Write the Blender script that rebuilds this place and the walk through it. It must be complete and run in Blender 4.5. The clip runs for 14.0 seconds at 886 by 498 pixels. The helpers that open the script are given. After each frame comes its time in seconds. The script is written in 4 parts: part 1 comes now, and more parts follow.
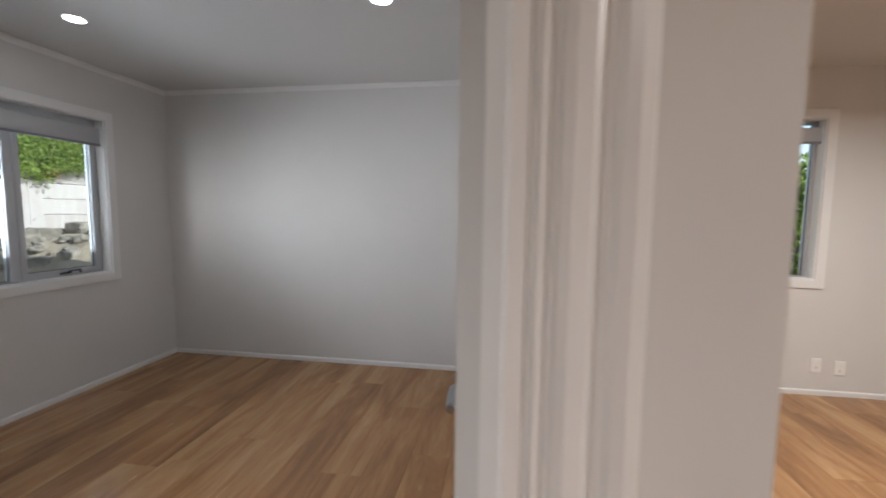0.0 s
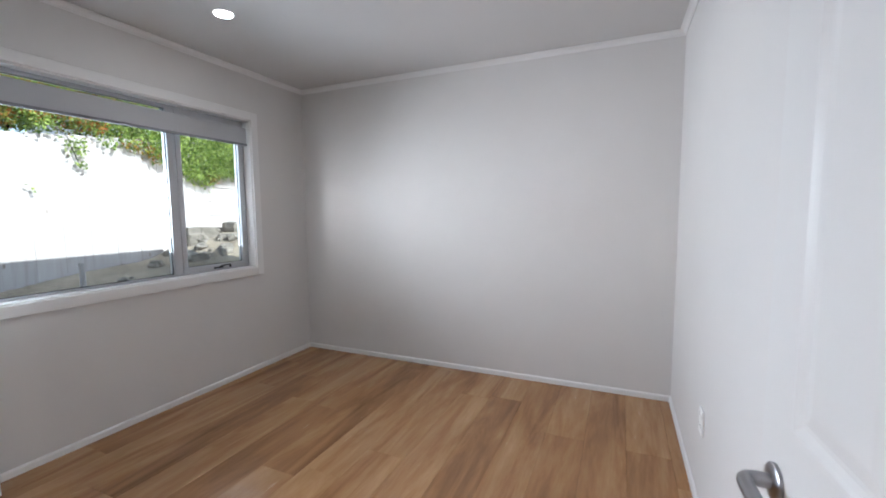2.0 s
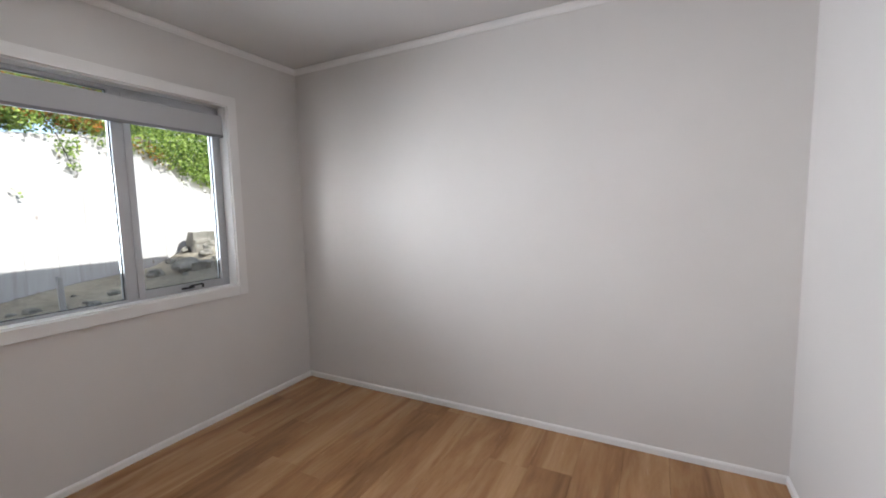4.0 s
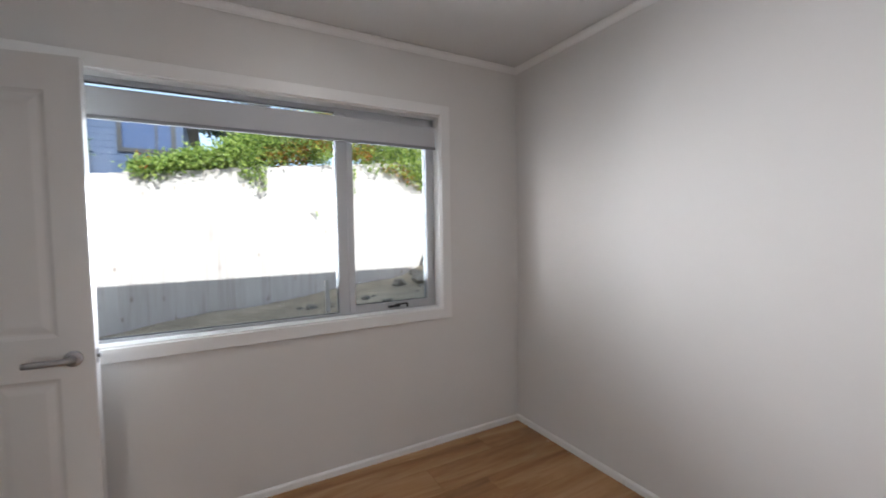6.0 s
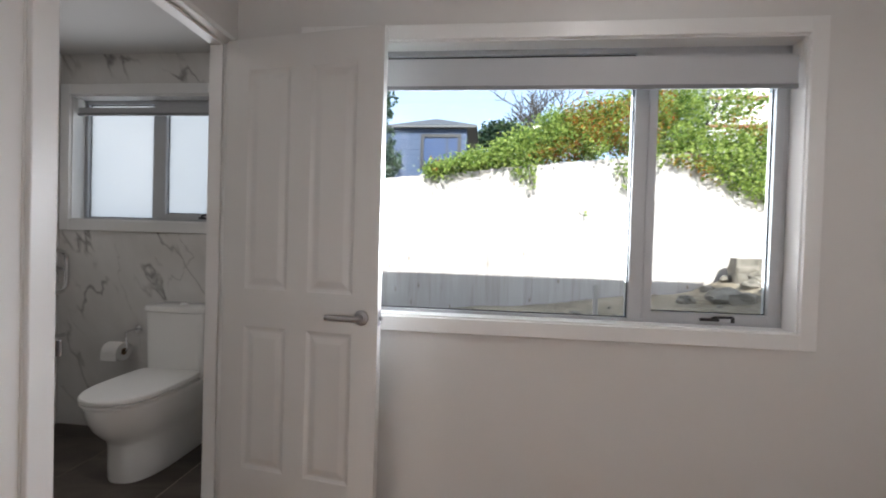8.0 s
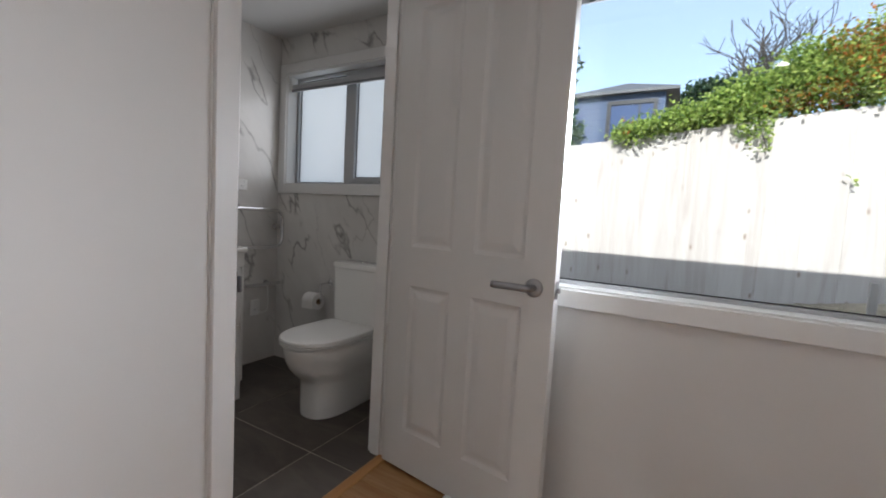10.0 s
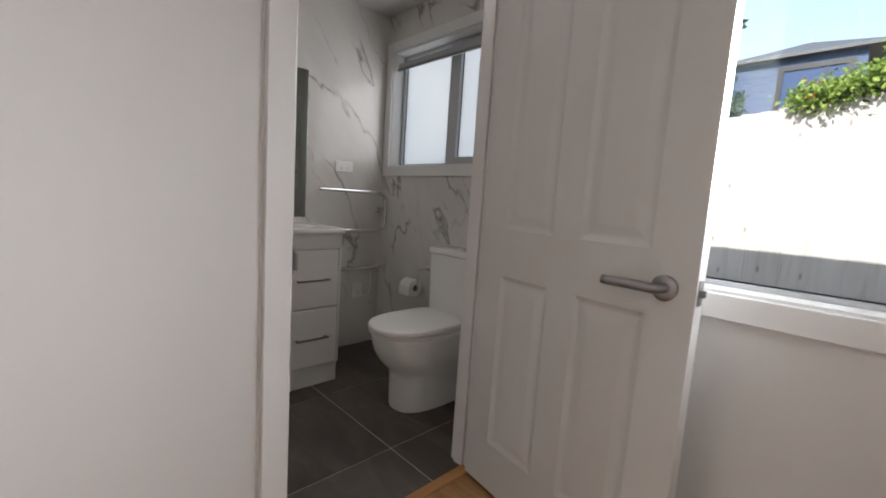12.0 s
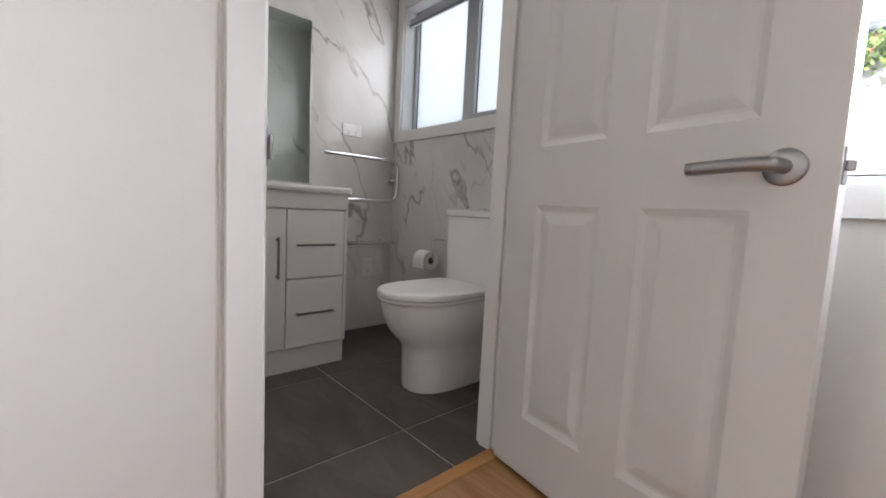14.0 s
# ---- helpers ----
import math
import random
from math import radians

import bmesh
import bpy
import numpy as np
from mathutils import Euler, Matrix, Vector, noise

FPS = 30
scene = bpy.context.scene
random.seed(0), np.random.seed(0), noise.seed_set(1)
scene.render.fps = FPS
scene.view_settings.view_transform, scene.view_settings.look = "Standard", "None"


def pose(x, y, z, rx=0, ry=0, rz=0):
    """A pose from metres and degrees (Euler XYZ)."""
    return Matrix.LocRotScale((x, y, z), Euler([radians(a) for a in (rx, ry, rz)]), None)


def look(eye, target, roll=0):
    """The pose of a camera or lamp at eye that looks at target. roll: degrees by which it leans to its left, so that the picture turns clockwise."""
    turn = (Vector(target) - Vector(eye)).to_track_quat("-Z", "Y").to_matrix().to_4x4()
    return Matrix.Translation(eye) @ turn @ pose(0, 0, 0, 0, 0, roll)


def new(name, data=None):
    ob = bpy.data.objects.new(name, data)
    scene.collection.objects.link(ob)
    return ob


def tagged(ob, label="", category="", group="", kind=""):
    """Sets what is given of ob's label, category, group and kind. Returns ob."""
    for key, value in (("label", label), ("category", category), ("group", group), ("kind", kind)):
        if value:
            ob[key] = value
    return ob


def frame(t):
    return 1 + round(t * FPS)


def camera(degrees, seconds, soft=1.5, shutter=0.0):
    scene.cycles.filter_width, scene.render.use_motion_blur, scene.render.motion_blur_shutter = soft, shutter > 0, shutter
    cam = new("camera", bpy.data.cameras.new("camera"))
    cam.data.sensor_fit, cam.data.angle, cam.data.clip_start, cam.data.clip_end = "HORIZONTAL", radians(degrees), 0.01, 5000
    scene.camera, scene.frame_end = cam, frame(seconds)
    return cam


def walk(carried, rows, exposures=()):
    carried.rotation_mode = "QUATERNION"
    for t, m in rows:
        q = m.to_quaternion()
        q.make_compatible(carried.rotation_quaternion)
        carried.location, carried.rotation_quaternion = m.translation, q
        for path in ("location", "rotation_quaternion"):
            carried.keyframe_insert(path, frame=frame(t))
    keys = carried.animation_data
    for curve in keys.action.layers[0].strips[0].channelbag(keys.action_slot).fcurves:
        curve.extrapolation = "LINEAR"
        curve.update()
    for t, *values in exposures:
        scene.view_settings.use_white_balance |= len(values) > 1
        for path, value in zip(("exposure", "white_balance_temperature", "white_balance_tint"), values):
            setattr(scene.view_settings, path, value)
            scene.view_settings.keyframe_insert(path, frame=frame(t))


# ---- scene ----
cam = camera(94.6, 14.0, soft=1.8, shutter=0.3)
PATH = [
    (0, (0.567, 0.388, 1.408), (0.272, 2.359, 1.232), 0.6),
    (0.5, (0.4, 0.381, 1.397), (-0.104, 2.306, 1.198), 0.1),
    (1, (0.328, 0.449, 1.375), (-0.341, 2.321, 1.158), -0.5),
    (1.5, (0.267, 0.597, 1.372), (-0.481, 2.441, 1.17), -0.7),
    (2, (0.218, 0.742, 1.35), (-0.574, 2.57, 1.169), -0.5),
    (4.5, (-0.095, 1.63, 1.408), (-1.134, 3.326, 1.203), -2.0),
    (5, (-0.159, 1.78, 1.409), (-1.434, 3.311, 1.237), -2.0),
    (5.5, (-0.236, 1.919, 1.409), (-1.753, 3.216, 1.282), -1.5),
    (6, (-0.333, 2.023, 1.401), (-2.075, 3.001, 1.306), -0.9),
    (6.5, (-0.522, 2.01, 1.368), (-2.409, 2.668, 1.307), -0.34),
    (7, (-0.657, 1.979, 1.329), (-2.625, 2.331, 1.279), 0.18),
    (7.5, (-0.77, 1.997, 1.269), (-2.769, 2.063, 1.244), 0.82),
    (8, (-0.828, 2.006, 1.228), (-2.819, 1.814, 1.196), 1.69),
    (8.5, (-0.874, 2.013, 1.159), (-2.828, 1.587, 1.107), 2.33),
    (11, (-1.307, 1.857, 1.108), (-2.853, 0.606, 0.895), 3.4),
    (11.5, (-1.375, 1.876, 1.085), (-2.82, 0.513, 0.86), 3.5),
    (12, (-1.393, 1.839, 1.08), (-2.782, 0.418, 0.851), 3.8),
    (12.5, (-1.426, 1.778, 1.011), (-2.792, 0.336, 0.776), 4.0),
    (13, (-1.494, 1.739, 0.916), (-2.848, 0.284, 0.693), 3.9),
    (13.5, (-1.542, 1.689, 0.844), (-2.886, 0.222, 0.634), 3.5),
    (14, (-1.562, 1.658, 0.804), (-2.899, 0.182, 0.619), 2.9),
]
EXPOSURES = [(0.0, 0.93, 5950, 11), (0.5, 1.26, 5750, 11), (1.0, 1.32, 5850, 12), (2.0, 1.47, 5750, 12), (4.5, 1.44, 6100, 14), (5.5, 1.36, 6050, 14), (6.5, 1.50, 6130, 13), (7.5, 1.66, 6220, 14), (8.5, 1.40, 6250, 14), (11.0, 1.26, 6200, 14), (12.5, 1.60, 6550, 15), (13.0, 1.72, 6250, 15), (14.0, 2.06, 6250, 15)]
walk(cam, [(t, look(eye, target, roll)) for t, eye, target, roll in PATH], EXPOSURES)

# ---------------------------------------------------------------- world, sun
SUN_EL, SUN_AZ = 38.5, 4.0          # height; degrees from +x towards +y
world = bpy.data.worlds.new("sky")
scene.world = world
world.use_nodes = True
wn = world.node_tree
sky = wn.nodes.new("ShaderNodeTexSky")
sky.sky_type = "NISHITA"
sky.sun_disc = False
sky.dust_density = 1.5
sky.sun_elevation = radians(SUN_EL)
sky.sun_rotation = radians(90 - SUN_AZ)
wn.nodes["Background"].inputs["Strength"].default_value = 0.15
haze = wn.nodes.new("ShaderNodeMix")
haze.data_type = "RGBA"
haze.inputs[0].default_value = 0.4
haze.inputs[7].default_value = (2.6, 2.75, 2.95, 1)
wn.links.new(sky.outputs[0], haze.inputs[6])
wn.links.new(haze.outputs[2], wn.nodes["Background"].inputs["Color"])
sun = new("sun", bpy.data.lights.new("sun", "SUN"))
sun.data.energy, sun.data.angle, sun.data.color = 3.7, radians(0.5), (1.0, 0.95, 0.88)
d = Vector((math.cos(radians(SUN_EL)) * math.cos(radians(SUN_AZ)), math.cos(radians(SUN_EL)) * math.sin(radians(SUN_AZ)), math.sin(radians(SUN_EL))))
sun.matrix_world = look(d * 30, (0, 0, 0))

# ---------------------------------------------------------------- plan, in metres
WX, EX, SY, NY, CE = -2.64, 0.58, 0.845, 3.93, 2.52    # bedroom faces, ceiling
HY = 0.735                                            # hall face of the south wall
BWX, BSY = -3.18, -0.67                               # bathroom west and south faces
BEX = -0.75                                           # bathroom east face
LX, LS = 0.785, -2.6                                   # living room: west face, south face
LE, LN = 4.6, 3.93
OUT = 0.17                                            # outer wall thickness


# added area lamps in the bedroom window's opening, standing in for sky light
def opening_lamp(name, size, size_y, energy, tint, spread, eye, target):
    lamp = bpy.data.lights.new(name, "AREA")
    lamp.shape, lamp.size, lamp.size_y = "RECTANGLE", size, size_y
    lamp.energy, lamp.color, lamp.spread = energy, tint, radians(spread)
    new(name, lamp).matrix_world = look(eye, target)


opening_lamp("window_fill_lamp", 2.0, 0.86, 10.0, (0.95, 0.97, 1.0), 115, (WX - 0.150, 2.265, 1.50), (0.0, 2.265, 1.50))
# added lamps for bounced daylight, aimed at end wall, far corner and doorway wall
for y, turn, energy, spread, tint in ((2.52, 61, 0.75, 62, (1.0, 0.95, 0.90)), (2.05, 35, 1.65, 62, (1.0, 0.96, 0.92)), (1.80, -9, 2.9, 66, (0.97, 0.98, 1.0)), (1.95, -50, 1.2, 80, (0.92, 0.96, 1.0))):
    opening_lamp("window_fill_lamp", 0.24, 0.5, energy, tint, spread, (WX - 0.17, y, 1.42), (WX - 0.17 + math.cos(radians(turn)), y + math.sin(radians(turn)), 1.42 - (0.5 if turn < -20 else 0.3 if turn < 0 else 0.0)))
# added lamps at the bathroom window, one inside and one behind the frosted pane
opening_lamp("bathroom_fill_lamp", 0.98, 0.6, 1.25, (1.0, 0.985, 0.96), 160, (BWX - 0.03, -0.05, 1.66), (0.0, -0.05, 1.66))
opening_lamp("frosted_pane_lamp", 1.05, 0.74, 0.64, (1.0, 0.985, 0.96), 170, (BWX - 0.15, -0.05, 1.695), (0.0, -0.05, 1.695))


# ---------------------------------------------------------------- material helpers
def material(name):
    m = bpy.data.materials.new(name)
    m.use_nodes = True
    return m, m.node_tree, m.node_tree.nodes["Principled BSDF"]


def node(nt, kind, **kw):
    n = nt.nodes.new(kind)
    for key, value in kw.items():
        n.inputs[key.replace("_", " ")].default_value = value
    return n


def coords(nt, scale=(1, 1, 1), space="Object"):
    tc = nt.nodes.new("ShaderNodeTexCoord")
    mp = nt.nodes.new("ShaderNodeMapping")
    mp.inputs["Scale"].default_value = scale
    nt.links.new(tc.outputs[space], mp.inputs["Vector"])
    return mp.outputs["Vector"]


def ramp(nt, fac, stops):
    r = nt.nodes.new("ShaderNodeValToRGB")
    el = r.color_ramp.elements
    while len(el) < len(stops):
        el.new(0.5)
    for e, (pos, c) in zip(el, stops):
        e.position, e.color = pos, (*c, 1)
    nt.links.new(fac, r.inputs["Fac"])
    return r.outputs["Color"]


def bump(nt, bsdf, height, strength, distance=0.01):
    b = nt.nodes.new("ShaderNodeBump")
    b.inputs["Strength"].default_value, b.inputs["Distance"].default_value = strength, distance
    nt.links.new(height, b.inputs["Height"])
    nt.links.new(b.outputs["Normal"], bsdf.inputs["Normal"])


def paint(name, c, rough, var=0.03, grain=260.0, relief=0.08, spec=0.5):
    """Painted surface: faint mottling, roller grain."""
    m, nt, b = material(name)
    v = coords(nt)
    big = node(nt, "ShaderNodeTexNoise", Scale=1.7, Detail=4.0, Roughness=0.6)
    fine = node(nt, "ShaderNodeTexNoise", Scale=grain, Detail=2.0)
    nt.links.new(v, big.inputs["Vector"])
    nt.links.new(v, fine.inputs["Vector"])
    lo, hi = [x * (1 - var) for x in c], [min(1, x * (1 + var)) for x in c]
    nt.links.new(ramp(nt, big.outputs["Fac"], [(0.3, lo), (0.7, hi)]), b.inputs["Base Color"])
    rr = node(nt, "ShaderNodeMapRange", To_Min=rough - 0.06, To_Max=rough + 0.06)
    nt.links.new(big.outputs["Fac"], rr.inputs["Value"])
    nt.links.new(rr.outputs[0], b.inputs["Roughness"])
    b.inputs["Specular IOR Level"].default_value = spec
    bump(nt, b, fine.outputs["Fac"], relief, 0.002)
    return m


def plain(name, c, rough, metal=0.0, var=0.0, scale=60.0):
    m, nt, b = material(name)
    b.inputs["Base Color"].default_value = (*c, 1)
    b.inputs["Metallic"].default_value = metal
    n = node(nt, "ShaderNodeTexNoise", Scale=scale, Detail=3.0)
    nt.links.new(coords(nt), n.inputs["Vector"])
    rr = node(nt, "ShaderNodeMapRange", To_Min=max(0.02, rough - 0.05), To_Max=rough + 0.05)
    nt.links.new(n.outputs["Fac"], rr.inputs["Value"])
    nt.links.new(rr.outputs[0], b.inputs["Roughness"])
    if var:
        nt.links.new(ramp(nt, n.outputs["Fac"], [(0.3, [x * (1 - var) for x in c]), (0.7, [min(1, x * (1 + var)) for x in c])]), b.inputs["Base Color"])
    return m


def wood(name, dark, mid, light, along="y", gloss=0.35, random_amount=0.5, grain=1.0, relief=0.12):
    """Timber with long grain along one axis, each board its own shade."""
    m, nt, b = material(name)
    sc = {"x": (1.6, 14, 14), "y": (14, 1.6, 14), "z": (14, 14, 1.6)}[along]
    v = coords(nt, sc)
    info = nt.nodes.new("ShaderNodeObjectInfo")
    shift = nt.nodes.new("ShaderNodeVectorMath")
    shift.operation = "SCALE"
    shift.inputs[0].default_value = (37.0, 53.0, 71.0)
    nt.links.new(info.outputs["Random"], shift.inputs["Scale"])
    add = nt.nodes.new("ShaderNodeVectorMath")
    nt.links.new(v, add.inputs[0])
    nt.links.new(shift.outputs[0], add.inputs[1])
    n1 = node(nt, "ShaderNodeTexNoise", Scale=1.0 * grain, Detail=7.0, Roughness=0.62, Distortion=0.9)
    n2 = node(nt, "ShaderNodeTexNoise", Scale=6.0 * grain, Detail=4.0, Roughness=0.7)
    for n in (n1, n2):
        nt.links.new(add.outputs[0], n.inputs["Vector"])
    mix = node(nt, "ShaderNodeMix")
    mix.inputs[0].default_value = 0.2
    nt.links.new(n1.outputs["Fac"], mix.inputs[2])
    nt.links.new(n2.outputs["Fac"], mix.inputs[3])
    per = node(nt, "ShaderNodeMath")
    per.operation = "MULTIPLY_ADD"
    nt.links.new(info.outputs["Random"], per.inputs[0])
    per.inputs[1].default_value = 0.22 * random_amount
    per.inputs[2].default_value = -0.11 * random_amount
    tot = node(nt, "ShaderNodeMath")
    nt.links.new(mix.outputs[0], tot.inputs[0])
    nt.links.new(per.outputs[0], tot.inputs[1])
    nt.links.new(ramp(nt, tot.outputs[0], [(0.28, dark), (0.47, mid), (0.66, light)]), b.inputs["Base Color"])
    rr = node(nt, "ShaderNodeMapRange", To_Min=gloss - 0.06, To_Max=gloss + 0.1)
    nt.links.new(n2.outputs["Fac"], rr.inputs["Value"])
    nt.links.new(rr.outputs[0], b.inputs["Roughness"])
    bump(nt, b, n2.outputs["Fac"], relief, 0.001)
    return m


def marble(name):
    """Pale marble: long slanting broken veins of two sizes over soft clouds."""
    m, nt, b = material(name)
    tc = nt.nodes.new("ShaderNodeTexCoord")
    slant = nt.nodes.new("ShaderNodeCombineXYZ")
    for k, axis in enumerate(((-0.70, 0.70, 0.42), (0.25, 0.25, 0.0), (-0.09, 0.09, -0.30))):
        dot = nt.nodes.new("ShaderNodeVectorMath")
        dot.operation = "DOT_PRODUCT"
        dot.inputs[1].default_value = axis
        nt.links.new(tc.outputs["Object"], dot.inputs[0])
        nt.links.new(dot.outputs["Value"], slant.inputs[k])

    def veins(shift, scale, width, lo, hi, gate_scale):
        mv = nt.nodes.new("ShaderNodeVectorMath")
        mv.inputs[1].default_value = shift
        nt.links.new(slant.outputs[0], mv.inputs[0])
        field = node(nt, "ShaderNodeTexNoise", Scale=scale, Detail=5.0, Roughness=0.5, Distortion=0.12)
        gate = node(nt, "ShaderNodeTexNoise", Scale=gate_scale, Detail=3.0)
        nt.links.new(mv.outputs[0], field.inputs["Vector"])
        nt.links.new(tc.outputs["Object"], gate.inputs["Vector"])
        off = node(nt, "ShaderNodeMath")
        off.operation = "SUBTRACT"
        off.inputs[1].default_value = 0.5
        nt.links.new(field.outputs["Fac"], off.inputs[0])
        ridge = node(nt, "ShaderNodeMath")
        ridge.operation = "ABSOLUTE"
        nt.links.new(off.outputs[0], ridge.inputs[0])
        line = ramp(nt, ridge.outputs[0], [(0.0, (1, 1, 1)), (width * 0.4, (0.6, 0.6, 0.6)), (width, (0, 0, 0))])
        mask = ramp(nt, gate.outputs["Fac"], [(lo, (0, 0, 0)), (hi, (1, 1, 1))])
        both = node(nt, "ShaderNodeMath")
        both.operation = "MULTIPLY"
        nt.links.new(line, both.inputs[0])
        nt.links.new(mask, both.inputs[1])
        return both.outputs[0]

    big = veins((0.35, 0.1, 0.2), 2.3, 0.0105, 0.44, 0.56, 2.6)
    small = veins((3.7, 1.2, 5.3), 3.4, 0.0065, 0.47, 0.58, 3.1)
    weak = node(nt, "ShaderNodeMath")
    weak.operation = "MULTIPLY"
    weak.inputs[1].default_value = 0.55
    nt.links.new(small, weak.inputs[0])
    total = node(nt, "ShaderNodeMath")
    total.operation = "MAXIMUM"
    nt.links.new(big, total.inputs[0])
    nt.links.new(weak.outputs[0], total.inputs[1])
    cloud = node(nt, "ShaderNodeTexNoise", Scale=3.0, Detail=6.0, Roughness=0.62)
    nt.links.new(slant.outputs[0], cloud.inputs["Vector"])
    base = ramp(nt, cloud.outputs["Fac"], [(0.3, (0.59, 0.575, 0.55)), (0.62, (0.70, 0.685, 0.66))])
    mx = nt.nodes.new("ShaderNodeMix")
    mx.data_type = "RGBA"
    nt.links.new(total.outputs[0], mx.inputs[0])
    nt.links.new(base, mx.inputs[6])
    mx.inputs[7].default_value = (0.29, 0.275, 0.265, 1)
    nt.links.new(mx.outputs[2], b.inputs["Base Color"])
    b.inputs["Roughness"].default_value = 0.11
    return m


def clear_glass(name, tint=(0.93, 0.97, 0.96)):
    m, nt, b = material(name)
    out = nt.nodes["Material Output"]
    tr = nt.nodes.new("ShaderNodeBsdfTransparent")
    tr.inputs["Color"].default_value = (*tint, 1)
    gl = nt.nodes.new("ShaderNodeBsdfGlossy")
    gl.inputs["Roughness"].default_value = 0.03
    fr = nt.nodes.new("ShaderNodeFresnel")
    fr.inputs["IOR"].default_value = 1.3
    mx = nt.nodes.new("ShaderNodeMixShader")
    nt.links.new(fr.outputs[0], mx.inputs[0])
    nt.links.new(tr.outputs[0], mx.inputs[1])
    nt.links.new(gl.outputs[0], mx.inputs[2])
    nt.links.new(mx.outputs[0], out.inputs["Surface"])
    nt.nodes.remove(b)
    return m


def frosted(name):
    m, nt, b = material(name)
    out = nt.nodes["Material Output"]
    tl = nt.nodes.new("ShaderNodeBsdfTranslucent")
    n = node(nt, "ShaderNodeTexNoise", Scale=1.2, Detail=2.0)
    nt.links.new(coords(nt), n.inputs["Vector"])
    nt.links.new(ramp(nt, n.outputs["Fac"], [(0.3, (0.66, 0.70, 0.71)), (0.7, (0.74, 0.77, 0.77))]), tl.inputs["Color"])
    gl = nt.nodes.new("ShaderNodeBsdfGlossy")
    gl.inputs["Roughness"].default_value = 0.25
    mx = nt.nodes.new("ShaderNodeMixShader")
    mx.inputs[0].default_value = 0.05
    nt.links.new(tl.outputs[0], mx.inputs[1])
    nt.links.new(gl.outputs[0], mx.inputs[2])
    nt.links.new(mx.outputs[0], out.inputs["Surface"])
    nt.nodes.remove(b)
    return m


def glow(name, c, strength):
    m, nt, b = material(name)
    b.inputs["Base Color"].default_value = (0.9, 0.9, 0.9, 1)
    b.inputs["Emission Color"].default_value = (*c, 1)
    b.inputs["Emission Strength"].default_value = strength
    return m


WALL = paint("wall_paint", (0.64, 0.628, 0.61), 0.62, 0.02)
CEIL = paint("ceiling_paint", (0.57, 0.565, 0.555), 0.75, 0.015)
TRIM = paint("trim_enamel", (0.74, 0.737, 0.725), 0.32, 0.015, 90.0, 0.03)
DOORP = paint("door_enamel", (0.62, 0.615, 0.60), 0.36, 0.02, 120.0, 0.05)
FLOORW = wood("oak_plank", (0.165, 0.074, 0.026), (0.31, 0.158, 0.062), (0.45, 0.262, 0.118), "y", 0.22, 0.5, 0.42, 0.02)
STRIPW = wood("threshold_timber", (0.28, 0.12, 0.032), (0.42, 0.20, 0.06), (0.50, 0.27, 0.09), "x", 0.4, 0.2)
UNDER = plain("joint_dark", (0.10, 0.065, 0.04), 0.8)
ALU = plain("silver_aluminium", (0.47, 0.48, 0.495), 0.38, 0.6)
RUBBER = plain("black_rubber", (0.02, 0.02, 0.022), 0.6)
STEEL = plain("dark_brushed_steel", (0.26, 0.255, 0.25), 0.35, 1.0)
CHROME = plain("polished_chrome", (0.75, 0.75, 0.76), 0.09, 1.0)
SATIN = plain("satin_nickel", (0.34, 0.34, 0.35), 0.34, 1.0)
GLASS = clear_glass("window_glass")
FROST = frosted("frosted_glass")
BLINDM = paint("blind_fabric", (0.43, 0.44, 0.455), 0.85, 0.02, 900.0, 0.1)
BARM = plain("grey_rail", (0.20, 0.205, 0.215), 0.45)
PLASTIC = plain("white_plastic", (0.80, 0.80, 0.78), 0.35)
MARBLE = marble("marble_tile")
LAMP = glow("lamp_glow", (1.0, 0.96, 0.9), 30.0)


# ---------------------------------------------------------------- mesh helpers
def box(bm, x0, x1, y0, y1, z0, z1):
    vs = [bm.verts.new((x, y, z)) for z in (z0, z1) for y in (y0, y1) for x in (x0, x1)]
    for f in ((0, 2, 3, 1), (4, 5, 7, 6), (0, 1, 5, 4), (2, 6, 7, 3), (0, 4, 6, 2), (1, 3, 7, 5)):
        bm.faces.new([vs[i] for i in f])
    return vs


def bevelled(bm, r, seg=2):
    bmesh.ops.bevel(bm, geom=list(bm.edges), offset=r, segments=seg, affect="EDGES", profile=0.5, clamp_overlap=True)


def rbox(x0, x1, y0, y1, z0, z1, r=0.003, seg=2):
    bm = bmesh.new()
    box(bm, min(x0, x1), max(x0, x1), min(y0, y1), max(y0, y1), min(z0, z1), max(z0, z1))
    if r:
        bevelled(bm, r, seg)
    return bm


def lathe(profile, n=32, axis="z"):
    """Surface of revolution from (radius, height) pairs."""
    bm = bmesh.new()
    rings = []
    for r, h in profile:
        ring = []
        for i in range(n):
            a = 2 * math.pi * i / n
            p = (r * math.cos(a), r * math.sin(a), h)
            if axis == "y":
                p = (p[0], h, p[1])
            elif axis == "x":
                p = (h, p[0], p[1])
            ring.append(bm.verts.new(p))
        rings.append(ring)
    for a, b in zip(rings, rings[1:]):
        for i in range(n):
            bm.faces.new((a[i], a[(i + 1) % n], b[(i + 1) % n], b[i]))
    bm.faces.new(rings[0])
    bm.faces.new(rings[-1])
    bmesh.ops.recalc_face_normals(bm, faces=list(bm.faces))
    return bm


